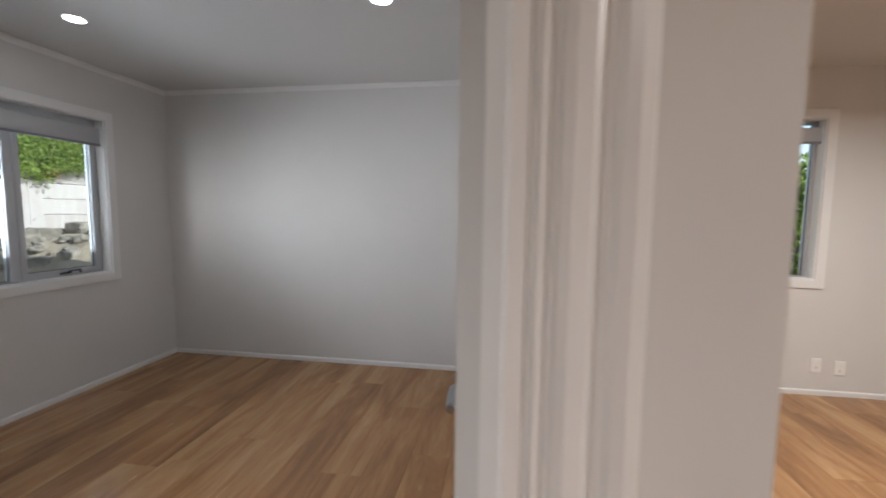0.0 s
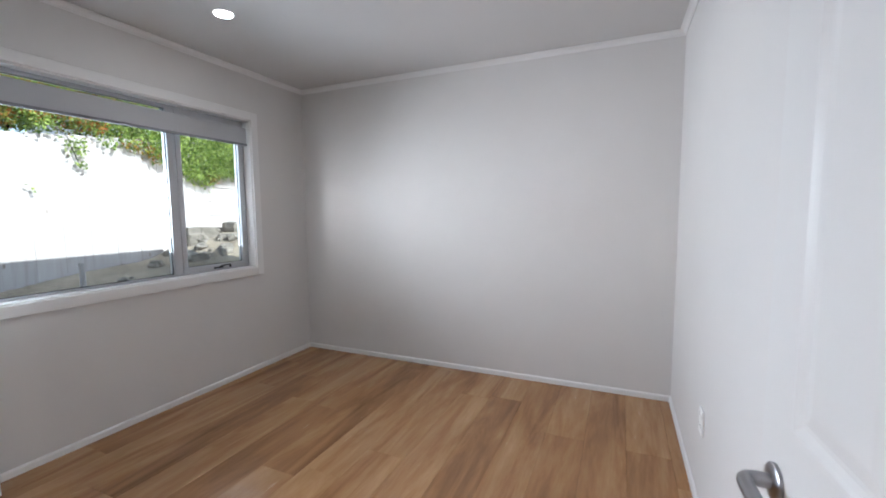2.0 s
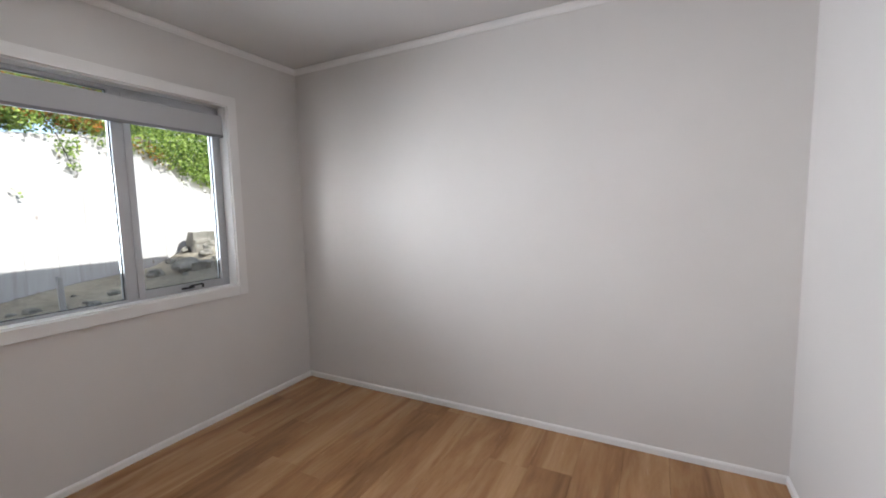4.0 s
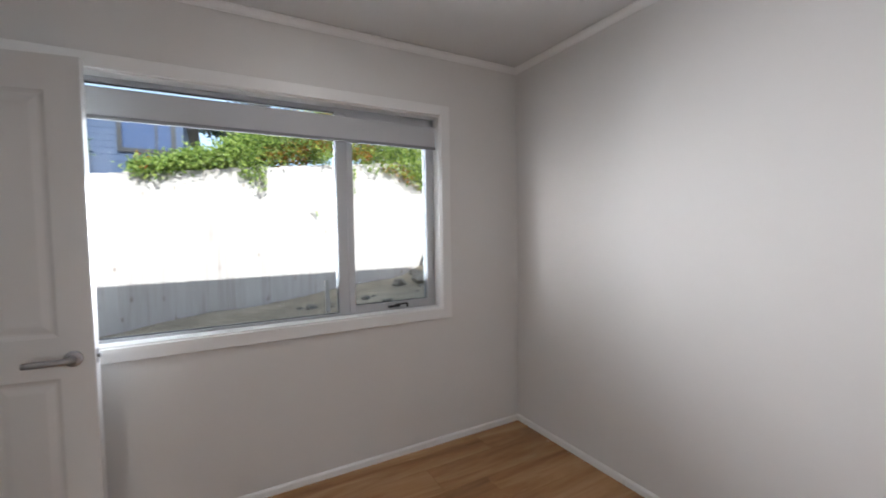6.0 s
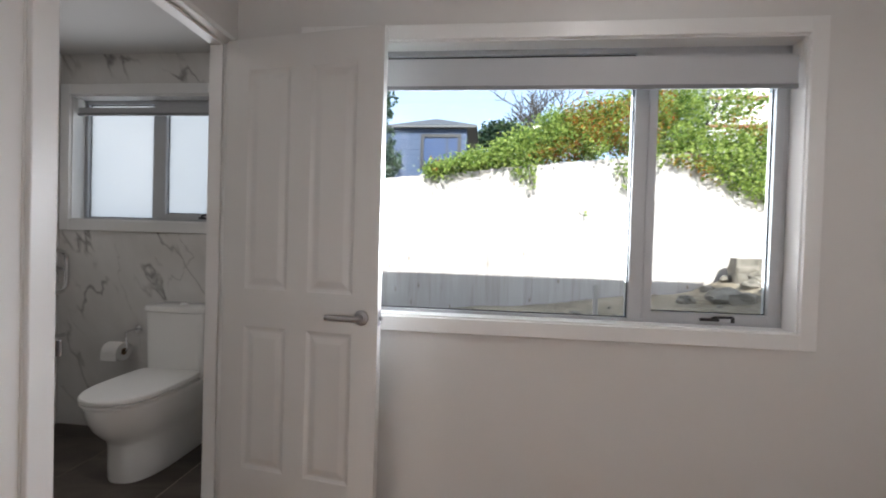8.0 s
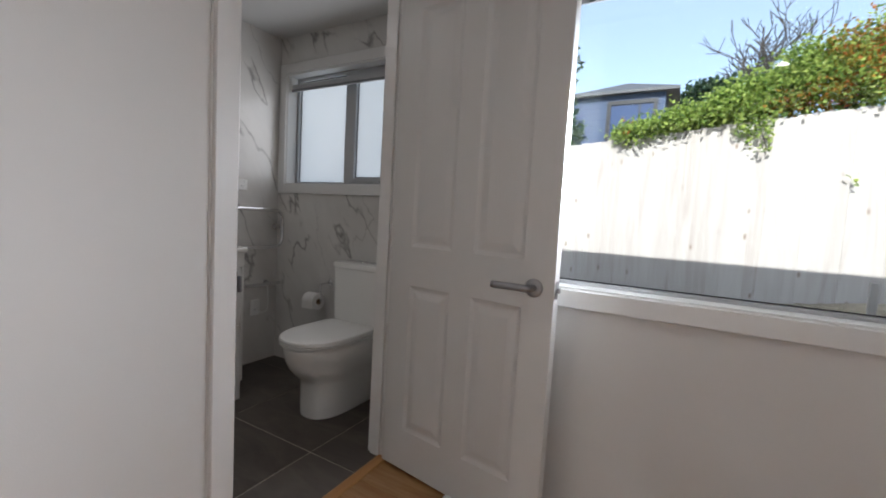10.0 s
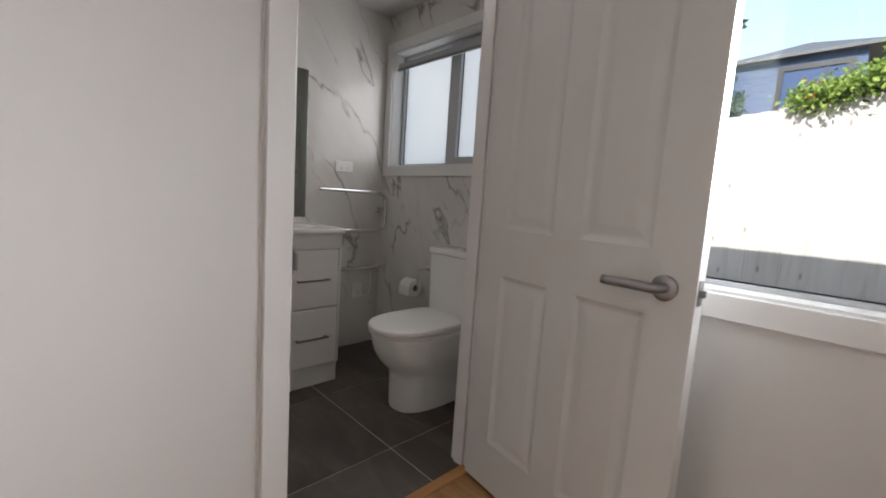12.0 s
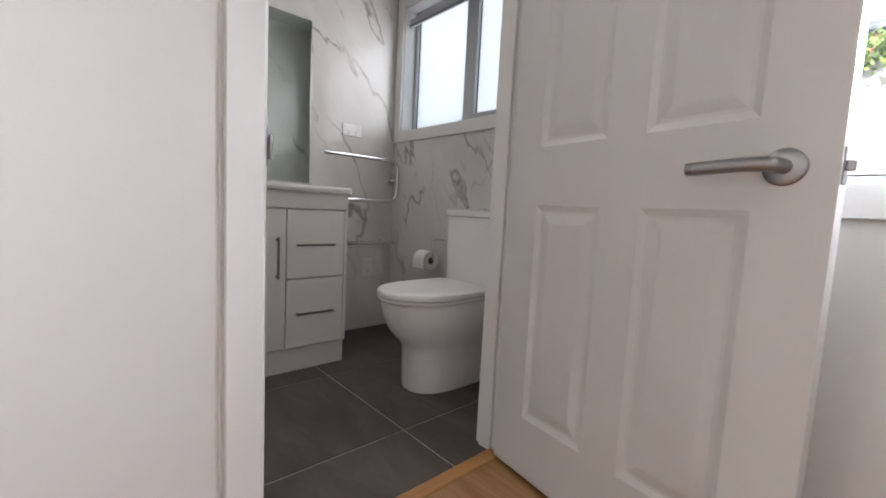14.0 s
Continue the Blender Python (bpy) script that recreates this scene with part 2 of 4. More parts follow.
def tube(points, r, n=12, fillet=0.0, seg=6):
    """A round bar along a line of points, with rounded corners."""
    pts = [Vector(p) for p in points]
    line = [pts[0]]
    for a, b, c in zip(pts, pts[1:], pts[2:]):
        if fillet:
            u, w = (a - b).normalized(), (c - b).normalized()
            p, q = b + u * fillet, b + w * fillet
            for i in range(seg + 1):
                s = i / seg
                line.append((1 - s) ** 2 * p + 2 * s * (1 - s) * b + s * s * q)
        else:
            line.append(b)
    line.append(pts[-1])
    bm = bmesh.new()
    rings, up = [], None
    for i, p in enumerate(line):
        t = (line[min(i + 1, len(line) - 1)] - line[max(i - 1, 0)]).normalized()
        if up is None:
            up = t.orthogonal().normalized()
        up = (up - t * up.dot(t)).normalized()
        side = t.cross(up)
        rings.append([bm.verts.new(p + r * (math.cos(2 * math.pi * k / n) * up + math.sin(2 * math.pi * k / n) * side)) for k in range(n)])
    for a, b in zip(rings, rings[1:]):
        for k in range(n):
            bm.faces.new((a[k], a[(k + 1) % n], b[(k + 1) % n], b[k]))
    bm.faces.new(rings[0])
    bm.faces.new(rings[-1])
    bmesh.ops.recalc_face_normals(bm, faces=list(bm.faces))
    return bm


def sweep(profile, path, closed=False):
    """A moulding: profile of (out, up) pairs carried along mitred corners (point, out direction, up direction)."""
    bm = bmesh.new()
    rings = [[bm.verts.new(Vector(p) + Vector(o) * a + Vector(u) * b) for a, b in profile] for p, o, u in path]
    n = len(profile)
    pairs = list(zip(rings, rings[1:])) + ([(rings[-1], rings[0])] if closed else [])
    for a, b in pairs:
        for k in range(n):
            bm.faces.new((a[k], a[(k + 1) % n], b[(k + 1) % n], b[k]))
    if not closed:
        bm.faces.new(rings[0])
        bm.faces.new(rings[-1])
    bmesh.ops.recalc_face_normals(bm, faces=list(bm.faces))
    return bm


def mesh_of(name, bm, mat, smooth=False):
    me = bpy.data.meshes.new(name)
    bm.to_mesh(me)
    bm.free()
    me.materials.append(mat)
    if smooth:
        for p in me.polygons:
            p.use_smooth = True
        me.set_sharp_from_angle(angle=radians(38))
    return me


def part(name, bm, mat, parent, label="", smooth=False):
    ob = new(name, mesh_of(name, bm, mat, smooth))
    ob.parent = parent
    if label:
        ob["label"] = label
    return ob


def thing(name, label, category, m=None, group=""):
    ob = new(name)
    ob.empty_display_size = 0.1
    if m is not None:
        ob.matrix_world = m
    return tagged(ob, label, category, group)


def structure(name, bm, mat, label, category, smooth=False):
    return tagged(new(name, mesh_of(name, bm, mat, smooth)), label, category, "", "structure")


def wall(name, boxes, mat, label):
    bm = bmesh.new()
    for b in boxes:
        box(bm, *b)
    return structure(name, bm, mat, label, "wall")


# ---------------------------------------------------------------- large structure
W0, W1, WZ0, WZ1 = 1.22, 3.31, 0.889, 2.125            # bedroom window opening
wall("wall_west", [(WX - OUT, WX, SY, W0, 0, CE), (WX - OUT, WX, W1, NY + OUT, 0, CE), (WX - OUT, WX, W0, W1, 0, WZ0), (WX - OUT, WX, W0, W1, WZ1, CE)],
     WALL, "pale grey painted plaster wall around the bedroom window")
wall("wall_north", [(WX, EX, NY, NY + OUT, 0, CE)], WALL, "pale grey painted plaster bedroom end wall")
wall("wall_east", [(EX, LX, SY, NY + OUT, 0, CE)], WALL, "pale grey painted plaster wall beside the entry door")
HX0, HX1, DH = -0.335, 0.56, 2.108                     # hall door opening
BX0, BX1 = -2.605, -1.836                               # bathroom door opening
J = 0.02
wall("wall_south", [(BWX - 0.13, BX0 - J, HY, SY, 0, CE), (BX0 - J, BX1 + J, HY, SY, DH + J, CE), (BX1 + J, HX0 - J, HY, SY, 0, CE),
                    (HX0 - J, HX1 + J, HY, SY, DH + J, CE), (HX1 + J, LX, HY, SY, 0, CE)], WALL, "pale grey painted plaster wall with two doorways")
BW0, BW1, BZ0, BZ1 = -0.60, 0.50, 1.30, 2.09           # bathroom window opening
BO = 0.14
wall("wall_bath_west", [(BWX - BO, BWX, BSY - OUT, BW0, 0, CE), (BWX - BO, BWX, BW1, HY, 0, CE), (BWX - BO, BWX, BW0, BW1, 0, BZ0), (BWX - BO, BWX, BW0, BW1, BZ1, CE)],
     MARBLE, "white marble-look tiled wall with grey veins under the window")
wall("wall_bath_south", [(BWX, BEX, BSY - OUT, BSY, 0, CE)], MARBLE, "white marble-look tiled wall with grey veins behind the vanity")
wall("wall_bath_east", [(BEX, BEX + 0.1, BSY - OUT, HY, 0, CE)], MARBLE, "white marble-look tiled wall closing the bathroom")
wall("wall_bath_north", [(BWX, BX0 - J, HY - 0.012, HY - 0.002, 0, CE), (BX0 - J, BX1 + J, HY - 0.012, HY - 0.002, DH + J, CE), (BX1 + J, BEX, HY - 0.012, HY - 0.002, 0, CE)],
     MARBLE, "white marble-look tiles round the bathroom doorway")
wall("wall_hall_west", [(BEX + 0.1, BEX + 0.2, LS, HY, 0, CE)], WALL, "pale painted hall wall")
wall("wall_hall_south", [(BEX + 0.1, LE, LS - 0.1, LS, 0, CE)], WALL, "pale painted living room wall")
LW0, LW1, LZ0, LZ1 = 1.70, 2.96, 0.915, 2.155            # living room window opening
wall("wall_living_north", [(LX, LW0, LN, LN + OUT, 0, CE), (LW1, LE, LN, LN + OUT, 0, CE), (LW0, LW1, LN, LN + OUT, 0, LZ0), (LW0, LW1, LN, LN + OUT, LZ1, CE)],
     WALL, "cream painted living room wall with a window")
wall("wall_living_east", [(LE, LE + OUT, LS, LN + OUT, 0, CE)], WALL, "cream painted living room wall")
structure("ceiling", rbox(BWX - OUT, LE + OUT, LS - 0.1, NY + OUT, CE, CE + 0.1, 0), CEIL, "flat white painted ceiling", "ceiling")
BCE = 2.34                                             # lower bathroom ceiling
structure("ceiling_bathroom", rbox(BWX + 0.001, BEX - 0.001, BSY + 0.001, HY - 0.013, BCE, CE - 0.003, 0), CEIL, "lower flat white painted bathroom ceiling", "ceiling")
structure("roof", rbox(-3.75, LE + 0.6, LS - 0.6, NY + 1.0, CE + 0.13, CE + 0.24, 0), ALU, "flat metal roof with wide eaves", "roof")
structure("floor_slab", rbox(BWX - OUT, LE + OUT, LS - 0.1, NY + OUT, -0.12, -0.012, 0), UNDER, "dark subfloor under the boards", "floor")


# ---------------------------------------------------------------- trim
def cornice(name, corners, mat, label):
    prof = [(0.0, 0.0), (0.003, -0.038), (0.008, -0.038), (0.011, -0.028), (0.018, -0.018), (0.028, -0.011), (0.038, -0.008), (0.038, -0.003), (0, 0)][:-1]
    return structure(name, sweep(prof, corners), mat, label, "cornice")


cornice("cornice", [((EX, SY, CE), (-1, 1, 0), (0, 0, 1)), ((EX, NY, CE), (-1, -1, 0), (0, 0, 1)), ((WX, NY, CE), (1, -1, 0), (0, 0, 1)), ((WX, SY, CE), (1, 1, 0), (0, 0, 1)), ((EX, SY, CE), (-1, 1, 0), (0, 0, 1))],
        TRIM, "small white scotia cornice round the bedroom ceiling")
SK = [(0.0, 0.0), (0.012, 0.0), (0.012, 0.030), (0.009, 0.036), (0.004, 0.041), (0.0, 0.041)]
structure("baseboard", sweep(SK, [((HX1 + 0.02, SY, 0), (0, 1, 0), (0, 0, 1)), ((EX, SY, 0), (-1, 1, 0), (0, 0, 1)), ((EX, NY, 0), (-1, -1, 0), (0, 0, 1)), ((WX, NY, 0), (1, -1, 0), (0, 0, 1)), ((WX, SY, 0), (1, 0, 0), (0, 0, 1))]),
          TRIM, "low white painted skirting board round the bedroom", "skirting")
structure("baseboard_hall", sweep(SK, [((HX0 - 0.09, SY, 0), (0, 1, 0), (0, 0, 1)), ((BX1 + 0.09, SY, 0), (0, 1, 0), (0, 0, 1))]), TRIM, "low white skirting between the two doorways", "skirting")
structure("baseboard_living", sweep(SK, [((LX, HY, 0), (1, 0, 0), (0, 0, 1)), ((LX, LN, 0), (1, -1, 0), (0, 0, 1)), ((LE, LN, 0), (-1, -1, 0), (0, 0, 1)), ((LE, LS, 0), (-1, 1, 0), (0, 0, 1))]),
          TRIM, "low white skirting in the living room", "skirting")
FLAT = [(0.0, 0.0), (0.074, 0.0), (0.074, 0.012), (0.070, 0.016), (0.004, 0.016), (0.0, 0.012)]
MOULD = [(0.0, 0.0), (0.112, 0.0), (0.112, 0.015), (0.108, 0.021), (0.098, 0.024), (0.088, 0.021), (0.082, 0.013), (0.076, 0.0125), (0.066, 0.019), (0.052, 0.0205), (0.044, 0.016), (0.040, 0.009), (0.036, 0.009), (0.033, 0.015), (0.027, 0.016), (0.024, 0.009), (0.020, 0.009), (0.017, 0.0145), (0.004, 0.0145), (0.0, 0.011)]


def door_trim(name, x0, x1, y, side, prof, label, left=True, right=True):
    """Architrave round a doorway; out runs away from the opening, up out of the wall."""
    up = (0, side, 0)
    path = []
    if left:
        path += [((x0, y, 0), (-1, 0, 0), up)]
        path += [((x0, y, DH), (-1, 0, 1), up)]
    else:
        path += [((x0, y, DH), (0, 0, 1), up)]
    if right:
        path += [((x1, y, DH), (1, 0, 1), up), ((x1, y, 0), (1, 0, 0), up)]
    else:
        path += [((x1, y, DH), (0, 0, 1), up)]
    return structure(name, sweep(prof, path), TRIM, label, "architrave")


def jamb(name, x0, x1, label):
    bm = bmesh.new()
    for a, b in ((x0 - J, x0), (x1, x1 + J)):
        box(bm, a, b, HY + 0.002 - 0.004, SY + 0.002, 0, DH)
    box(bm, x0 - J, x1 + J, HY - 0.002, SY + 0.002, DH, DH + J)
    # door stops
    for a, b in ((x0, x0 + 0.012), (x1 - 0.012, x1)):
        box(bm, a, b, HY + 0.02, SY - 0.042, 0, DH - 0.012)
    box(bm, x0, x1, HY + 0.02, SY - 0.042, DH - 0.012, DH - 0.0005)
    return structure(name, bm, TRIM, label, "door frame")


jamb("trim_bath_doorway", BX0, BX1, "white painted bathroom door frame")
jamb("trim_hall_doorway", HX0, HX1, "white painted bedroom door frame")
QUIRK = [(0.0, 0.0), (0.076, 0.0), (0.076, 0.003), (0.0745, 0.004), (0.0735, 0.0005), (0.0690, 0.0005), (0.0685, 0.014), (0.0665, 0.016), (0.004, 0.016), (0.0, 0.012)]
structure("trim_bath_architrave", sweep(QUIRK, [((BX1 + 0.006, SY, DH + 0.03), (1, 0, 0), (0, 1, 0)), ((BX1 + 0.006, SY, 0), (1, 0, 0), (0, 1, 0))]), TRIM, "flat white architrave beside the bathroom doorway", "architrave")
NARROW = [(0.0, 0.0), (0.024, 0.0), (0.024, 0.006), (0.021, 0.009), (0.003, 0.009), (0.0, 0.006)]
structure("trim_bath_head", sweep(NARROW, [((BX0 - 0.004, SY, DH), (0, 0, 1), (0, 1, 0)), ((BX1 + 0.006, SY, DH), (0, 0, 1), (0, 1, 0))]), TRIM, "narrow white bead over the bathroom doorway", "architrave")
door_trim("trim_hall_architrave", HX0 - 0.006, HX1 + 0.004, SY, 1, FLAT, "flat white architrave inside the bedroom doorway", right=False)
door_trim("trim_hall_moulding", HX0 - 0.006, HX1 + 0.006, HY, -1, MOULD, "white moulded architrave on the hall side")


# ---------------------------------------------------------------- doors
def leaf_mesh(w, h, th, flip):
    """Moulded four-panel door leaf from x=0 to w, raised fields on both faces."""
    c = (w - 0.33) / 2
    xs = [0.0, 0.115, 0.115 + c, 0.215 + c, 0.215 + 2 * c, w]
    zs = [0.0, 0.178, 0.815, 0.98, 1.945, h]
    rings = [(0.0, 0.0), (0.007, 0.003), (0.016, 0.006), (0.024, 0.0062), (0.048, 0.0018), (0.052, 0.0015)]
    bm = bmesh.new()
    for face in (0, 1):
        y0 = 0.0 if face == 0 else th
        s = 1 if face == 0 else -1
        for i in range(5):
            for k in range(5):
                a, b, c, d = xs[i], xs[i + 1], zs[k], zs[k + 1]
                if i in (1, 3) and k in (1, 3):
                    loops = [[bm.verts.new((x, y0 + s * q, z)) for x, z in ((a + p, c + p), (b - p, c + p), (b - p, d - p), (a + p, d - p))] for p, q in rings]
                    for m, n in zip(loops, loops[1:]):
                        for e in range(4):
                            bm.faces.new((m[e], m[(e + 1) % 4], n[(e + 1) % 4], n[e]))
                    bm.faces.new(loops[-1])
                else:
                    bm.faces.new([bm.verts.new(p) for p in ((a, y0, c), (b, y0, c), (b, y0, d), (a, y0, d))])
    for p in (((0, 0, 0), (0, th, 0), (0, th, h), (0, 0, h)), ((w, 0, 0), (w, 0, h), (w, th, h), (w, th, 0)), ((0, 0, 0), (w, 0, 0), (w, th, 0), (0, th, 0)), ((0, 0, h), (0, th, h), (w, th, h), (w, 0, h))):
        bm.faces.new([bm.verts.new(q) for q in p])
    bmesh.ops.remove_doubles(bm, verts=list(bm.verts), dist=0.0002)
    bmesh.ops.recalc_face_normals(bm, faces=list(bm.faces))
    if flip:
        bmesh.ops.translate(bm, verts=list(bm.verts), vec=(0, -th, 0))
    return bm


def lever_mesh(sign, y):
    """Lever that points back to the hinge, rounded at its end."""
    return tube([(0, y, 0), (0, y + sign * 0.048, 0), (-0.035, y + sign * 0.052, 0.002), (-0.124, y + sign * 0.050, -0.001)], 0.0128, 16, 0.018)


def panel_door(name, label, m, flip, w, hz=0.89, backset=0.07):
    h, th = 2.082, 0.037
    door = tagged(new(name), label, "door", "", "structure")
    door.matrix_world = m
    part("leaf", leaf_mesh(w, h, th, flip), DOORP, door, "white painted four-panel leaf")
    ys = (-th, 0.0) if flip else (0.0, th)
    for y, sign in ((ys[0], -1), (ys[1], 1)):
        hd = part("door_handle", lever_mesh(sign, y), SATIN, door, "satin chrome lever handle", True)
        hd.location = (w - backset, 0, hz)
        part("end_cap", tube([(-0.124, y + sign * 0.050, -0.001), (-0.137, y + sign * 0.0498, -0.0013)], 0.0122, 16), STEEL, hd, "dark steel end cap", True)
        part("rose", lathe([(0.0, y), (0.0315, y), (0.032, y + sign * 0.006), (0.029, y + sign * 0.0085), (0.014, y + sign * 0.010), (0.0, y + sign * 0.010)], 36, "y"), SATIN, hd, "round satin rose", True)
    mid = (ys[0] + ys[1]) / 2
    latch = part("latch_plate", rbox(w - 0.001, w + 0.002, mid - 0.011, mid + 0.011, hz - 0.03, hz + 0.03, 0.001), SATIN, door, "satin latch plate")
    part("latch_bolt", rbox(w + 0.001, w + 0.013, mid - 0.006, mid + 0.006, hz - 0.009, hz + 0.009, 0.003), SATIN, latch)
    for z in (0.2, 1.0, 1.82):
        part("hinge", lathe([(0.0, z), (0.0055, z), (0.0055, z + 0.09), (0.0, z + 0.09)], 12), SATIN, door, "satin steel hinge", True)
    return door


panel_door("door_bathroom", "white four-panel door standing open against the window wall", pose(BX0, SY + 0.004, 0.018, 0, 0, 81.6), True, 0.753, 0.89, 0.071)
panel_door("door_bedroom", "white four-panel door standing open beside the bedroom wall", pose(HX1 - 0.008, SY + 0.004, 0.018, 0, 0, 93.0), False, 0.80, 0.865)
bm = rbox(BX1 - 0.0015, BX1 + 0.0, SY - 0.045, SY + 0.004, 0.872, 0.942, 0.0005)
lip = bmesh.new()
box(lip, BX1 - 0.006, BX1, SY + 0.004, SY + 0.019, 0.884, 0.930)
bevelled(lip, 0.002)
lip_mesh = mesh_of("lip", lip, SATIN)
bm.from_mesh(lip_mesh)
bpy.data.meshes.remove(lip_mesh)
tagged(new("strike_plate", mesh_of("strike_plate", bm, SATIN)), "satin metal strike plate in the door frame", "strike plate")


# ---------------------------------------------------------------- windows
def frame_bars(bm, x0, x1, a0, a1, z0, z1, wd, th_axis="x"):
    """A rectangular frame of four bars, width wd, in the plane across th_axis."""
    for p in ((a0, a0 + wd, z0, z1), (a1 - wd, a1, z0, z1), (a0 + wd, a1 - wd, z0, z0 + wd), (a0 + wd, a1 - wd, z1 - wd, z1)):
        if th_axis == "x":
            box(bm, x0, x1, *p)
        else:
            box(bm, p[0], p[1], x0, x1, p[2], p[3])


def window(name, axis, inner, sgn, a0, a1, z0, z1, split, sash_low, glass, label, arch=0.061, latch_at=0.5):
    """Aluminium window with a fixed pane and an awning sash. inner: room face; sgn: way to the outside along the axis."""
    win = tagged(new(name), label, "window", "", "structure")

    def sub(nm, boxes, mat, parent=None, lab="", r=0.0015):
        if nm in ("lining", "architrave", "window_frame") and len(boxes) > 1:
            return [sub(nm, [b], mat, parent, lab, r) for b in boxes][0]
        bm = bmesh.new()
        for o0, o1, p0, p1, q0, q1 in boxes:
            lo, hi = sorted((inner + sgn * o0, inner + sgn * o1))
            if axis == "x":
                box(bm, lo, hi, p0, p1, q0, q1)
            else:
                box(bm, p0, p1, lo, hi, q0, q1)
        if r:
            bevelled(bm, r, 1)
        return part(nm, bm, mat, parent or win, lab)

    F, D0, D1 = 0.034, 0.082, 0.135
    # lining boards
    sub("lining", [(-0.002, D0 - 0.001, a0, a0 + 0.012, z0 + 0.012, z1 - 0.012), (-0.002, D0 - 0.001, a1 - 0.012, a1, z0 + 0.012, z1 - 0.012), (-0.002, D0 - 0.001, a0, a1, z1 - 0.012, z1)], TRIM, None, "white painted lining", 0)
    sub("window_sill", [(-0.002, D0 - 0.001, a0, a1, z0, z0 + 0.012)], TRIM, None, "white painted sill", 0)
    # architrave
    A = arch
    sub("architrave", [(-0.016, 0.0, a0 - A, a0 + 0.004, z0 - A, z1 + A), (-0.016, 0.0, a1 - 0.004, a1 + A, z0 - A, z1 + A), (-0.016, 0.0, a0 + 0.004, a1 - 0.004, z1 - 0.004, z1 + A), (-0.016, 0.0, a0 + 0.004, a1 - 0.004, z0 - A, z0 + 0.004)], TRIM, None, "white painted flat architrave", 0.002)
    # outer frame and mullion
    f = sub("window_frame", [(D0, D1, a0, a0 + F, z0, z1), (D0, D1, a1 - F, a1, z0, z1), (D0, D1, a0 + F, a1 - F, z0, z0 + F * 0.75), (D0, D1, a0 + F, a1 - F, z1 - F, z1), (D0, D1, split - 0.03, split + 0.03, z0 + F * 0.75, z1 - F)], ALU, None, "silver aluminium frame")
    S = 0.036
    b0, b1 = (split + 0.03, a1 - F) if sash_low else (a0 + F, split - 0.03)
    c0, c1 = (a0 + F, split - 0.03) if sash_low else (split + 0.03, a1 - F)
    lo, hi = z0 + F * 0.75, z1 - F
    sash = sub("sash", [(D0 - 0.006, D1 - 0.012, b0, b0 + S, lo, hi), (D0 - 0.006, D1 - 0.012, b1 - S, b1, lo, hi), (D0 - 0.006, D1 - 0.012, b0 + S, b1 - S, lo, lo + S), (D0 - 0.006, D1 - 0.012, b0 + S, b1 - S, hi - S, hi)], ALU, None, "silver awning sash")
    for nm, p0, p1, q0, q1, par, dd in (("pane", c0, c1, lo, hi, win, 0.104), ("pane", b0 + S, b1 - S, lo + S, hi - S, sash, 0.100)):
        pn = sub(nm, [(dd, dd + 0.005, p0 - 0.004, p1 + 0.004, q0 - 0.004, q1 + 0.004)], glass, par, "", 0)
        pn.visible_shadow = False
        g = 0.0045
        sub("gasket", [(dd - 0.004, dd - 0.0005, p0, p0 + g, q0, q1), (dd - 0.004, dd - 0.0005, p1 - g, p1, q0, q1), (dd - 0.004, dd - 0.0005, p0 + g, p1 - g, q0, q0 + g), (dd - 0.004, dd - 0.0005, p0 + g, p1 - g, q1 - g, q1)], RUBBER, par, "black rubber gasket", 0)
    # winder on the sash
    cy = b0 + (b1 - b0) * latch_at
    ch = sub("winder", [(D0 - 0.022, D0 - 0.006, cy - 0.05, cy + 0.03, lo + 0.005, lo + 0.017)], RUBBER, None, "black chain winder", 0.004)
    q = inner + sgn * (D0 - 0.03)
    arm = [(q, cy - 0.012, lo + 0.012), (q - sgn * 0.012, cy - 0.01, lo + 0.026), (q - sgn * 0.024, cy + 0.062, lo + 0.030)]
    part("winder_handle", tube(arm if axis == "x" else [(p[1], p[0], p[2]) for p in arm], 0.0055, 8, 0.008), RUBBER, ch, "", True)
    part("winder_knob", tube([arm[-1], (arm[-1][0], arm[-1][1], arm[-1][2] - 0.022)] if axis == "x" else [(arm[-1][1], arm[-1][0], arm[-1][2]), (arm[-1][1], arm[-1][0], arm[-1][2] - 0.022)], 0.007, 8), RUBBER, ch, "", True)
    return win


window("window_bedroom", "x", WX, -1, W0, W1, WZ0, WZ1, 2.69, True, GLASS, "wide silver aluminium window with white architrave, closed", latch_at=0.52)
window("window_bathroom", "x", BWX, -1, BW0, BW1, BZ0, BZ1, -0.08, True, FROST, "small frosted aluminium window with white architrave, closed", latch_at=0.62)
window("window_living", "y", LN, 1, LW0, LW1, LZ0, LZ1, 2.3, False, GLASS, "silver aluminium living room window with white architrave")


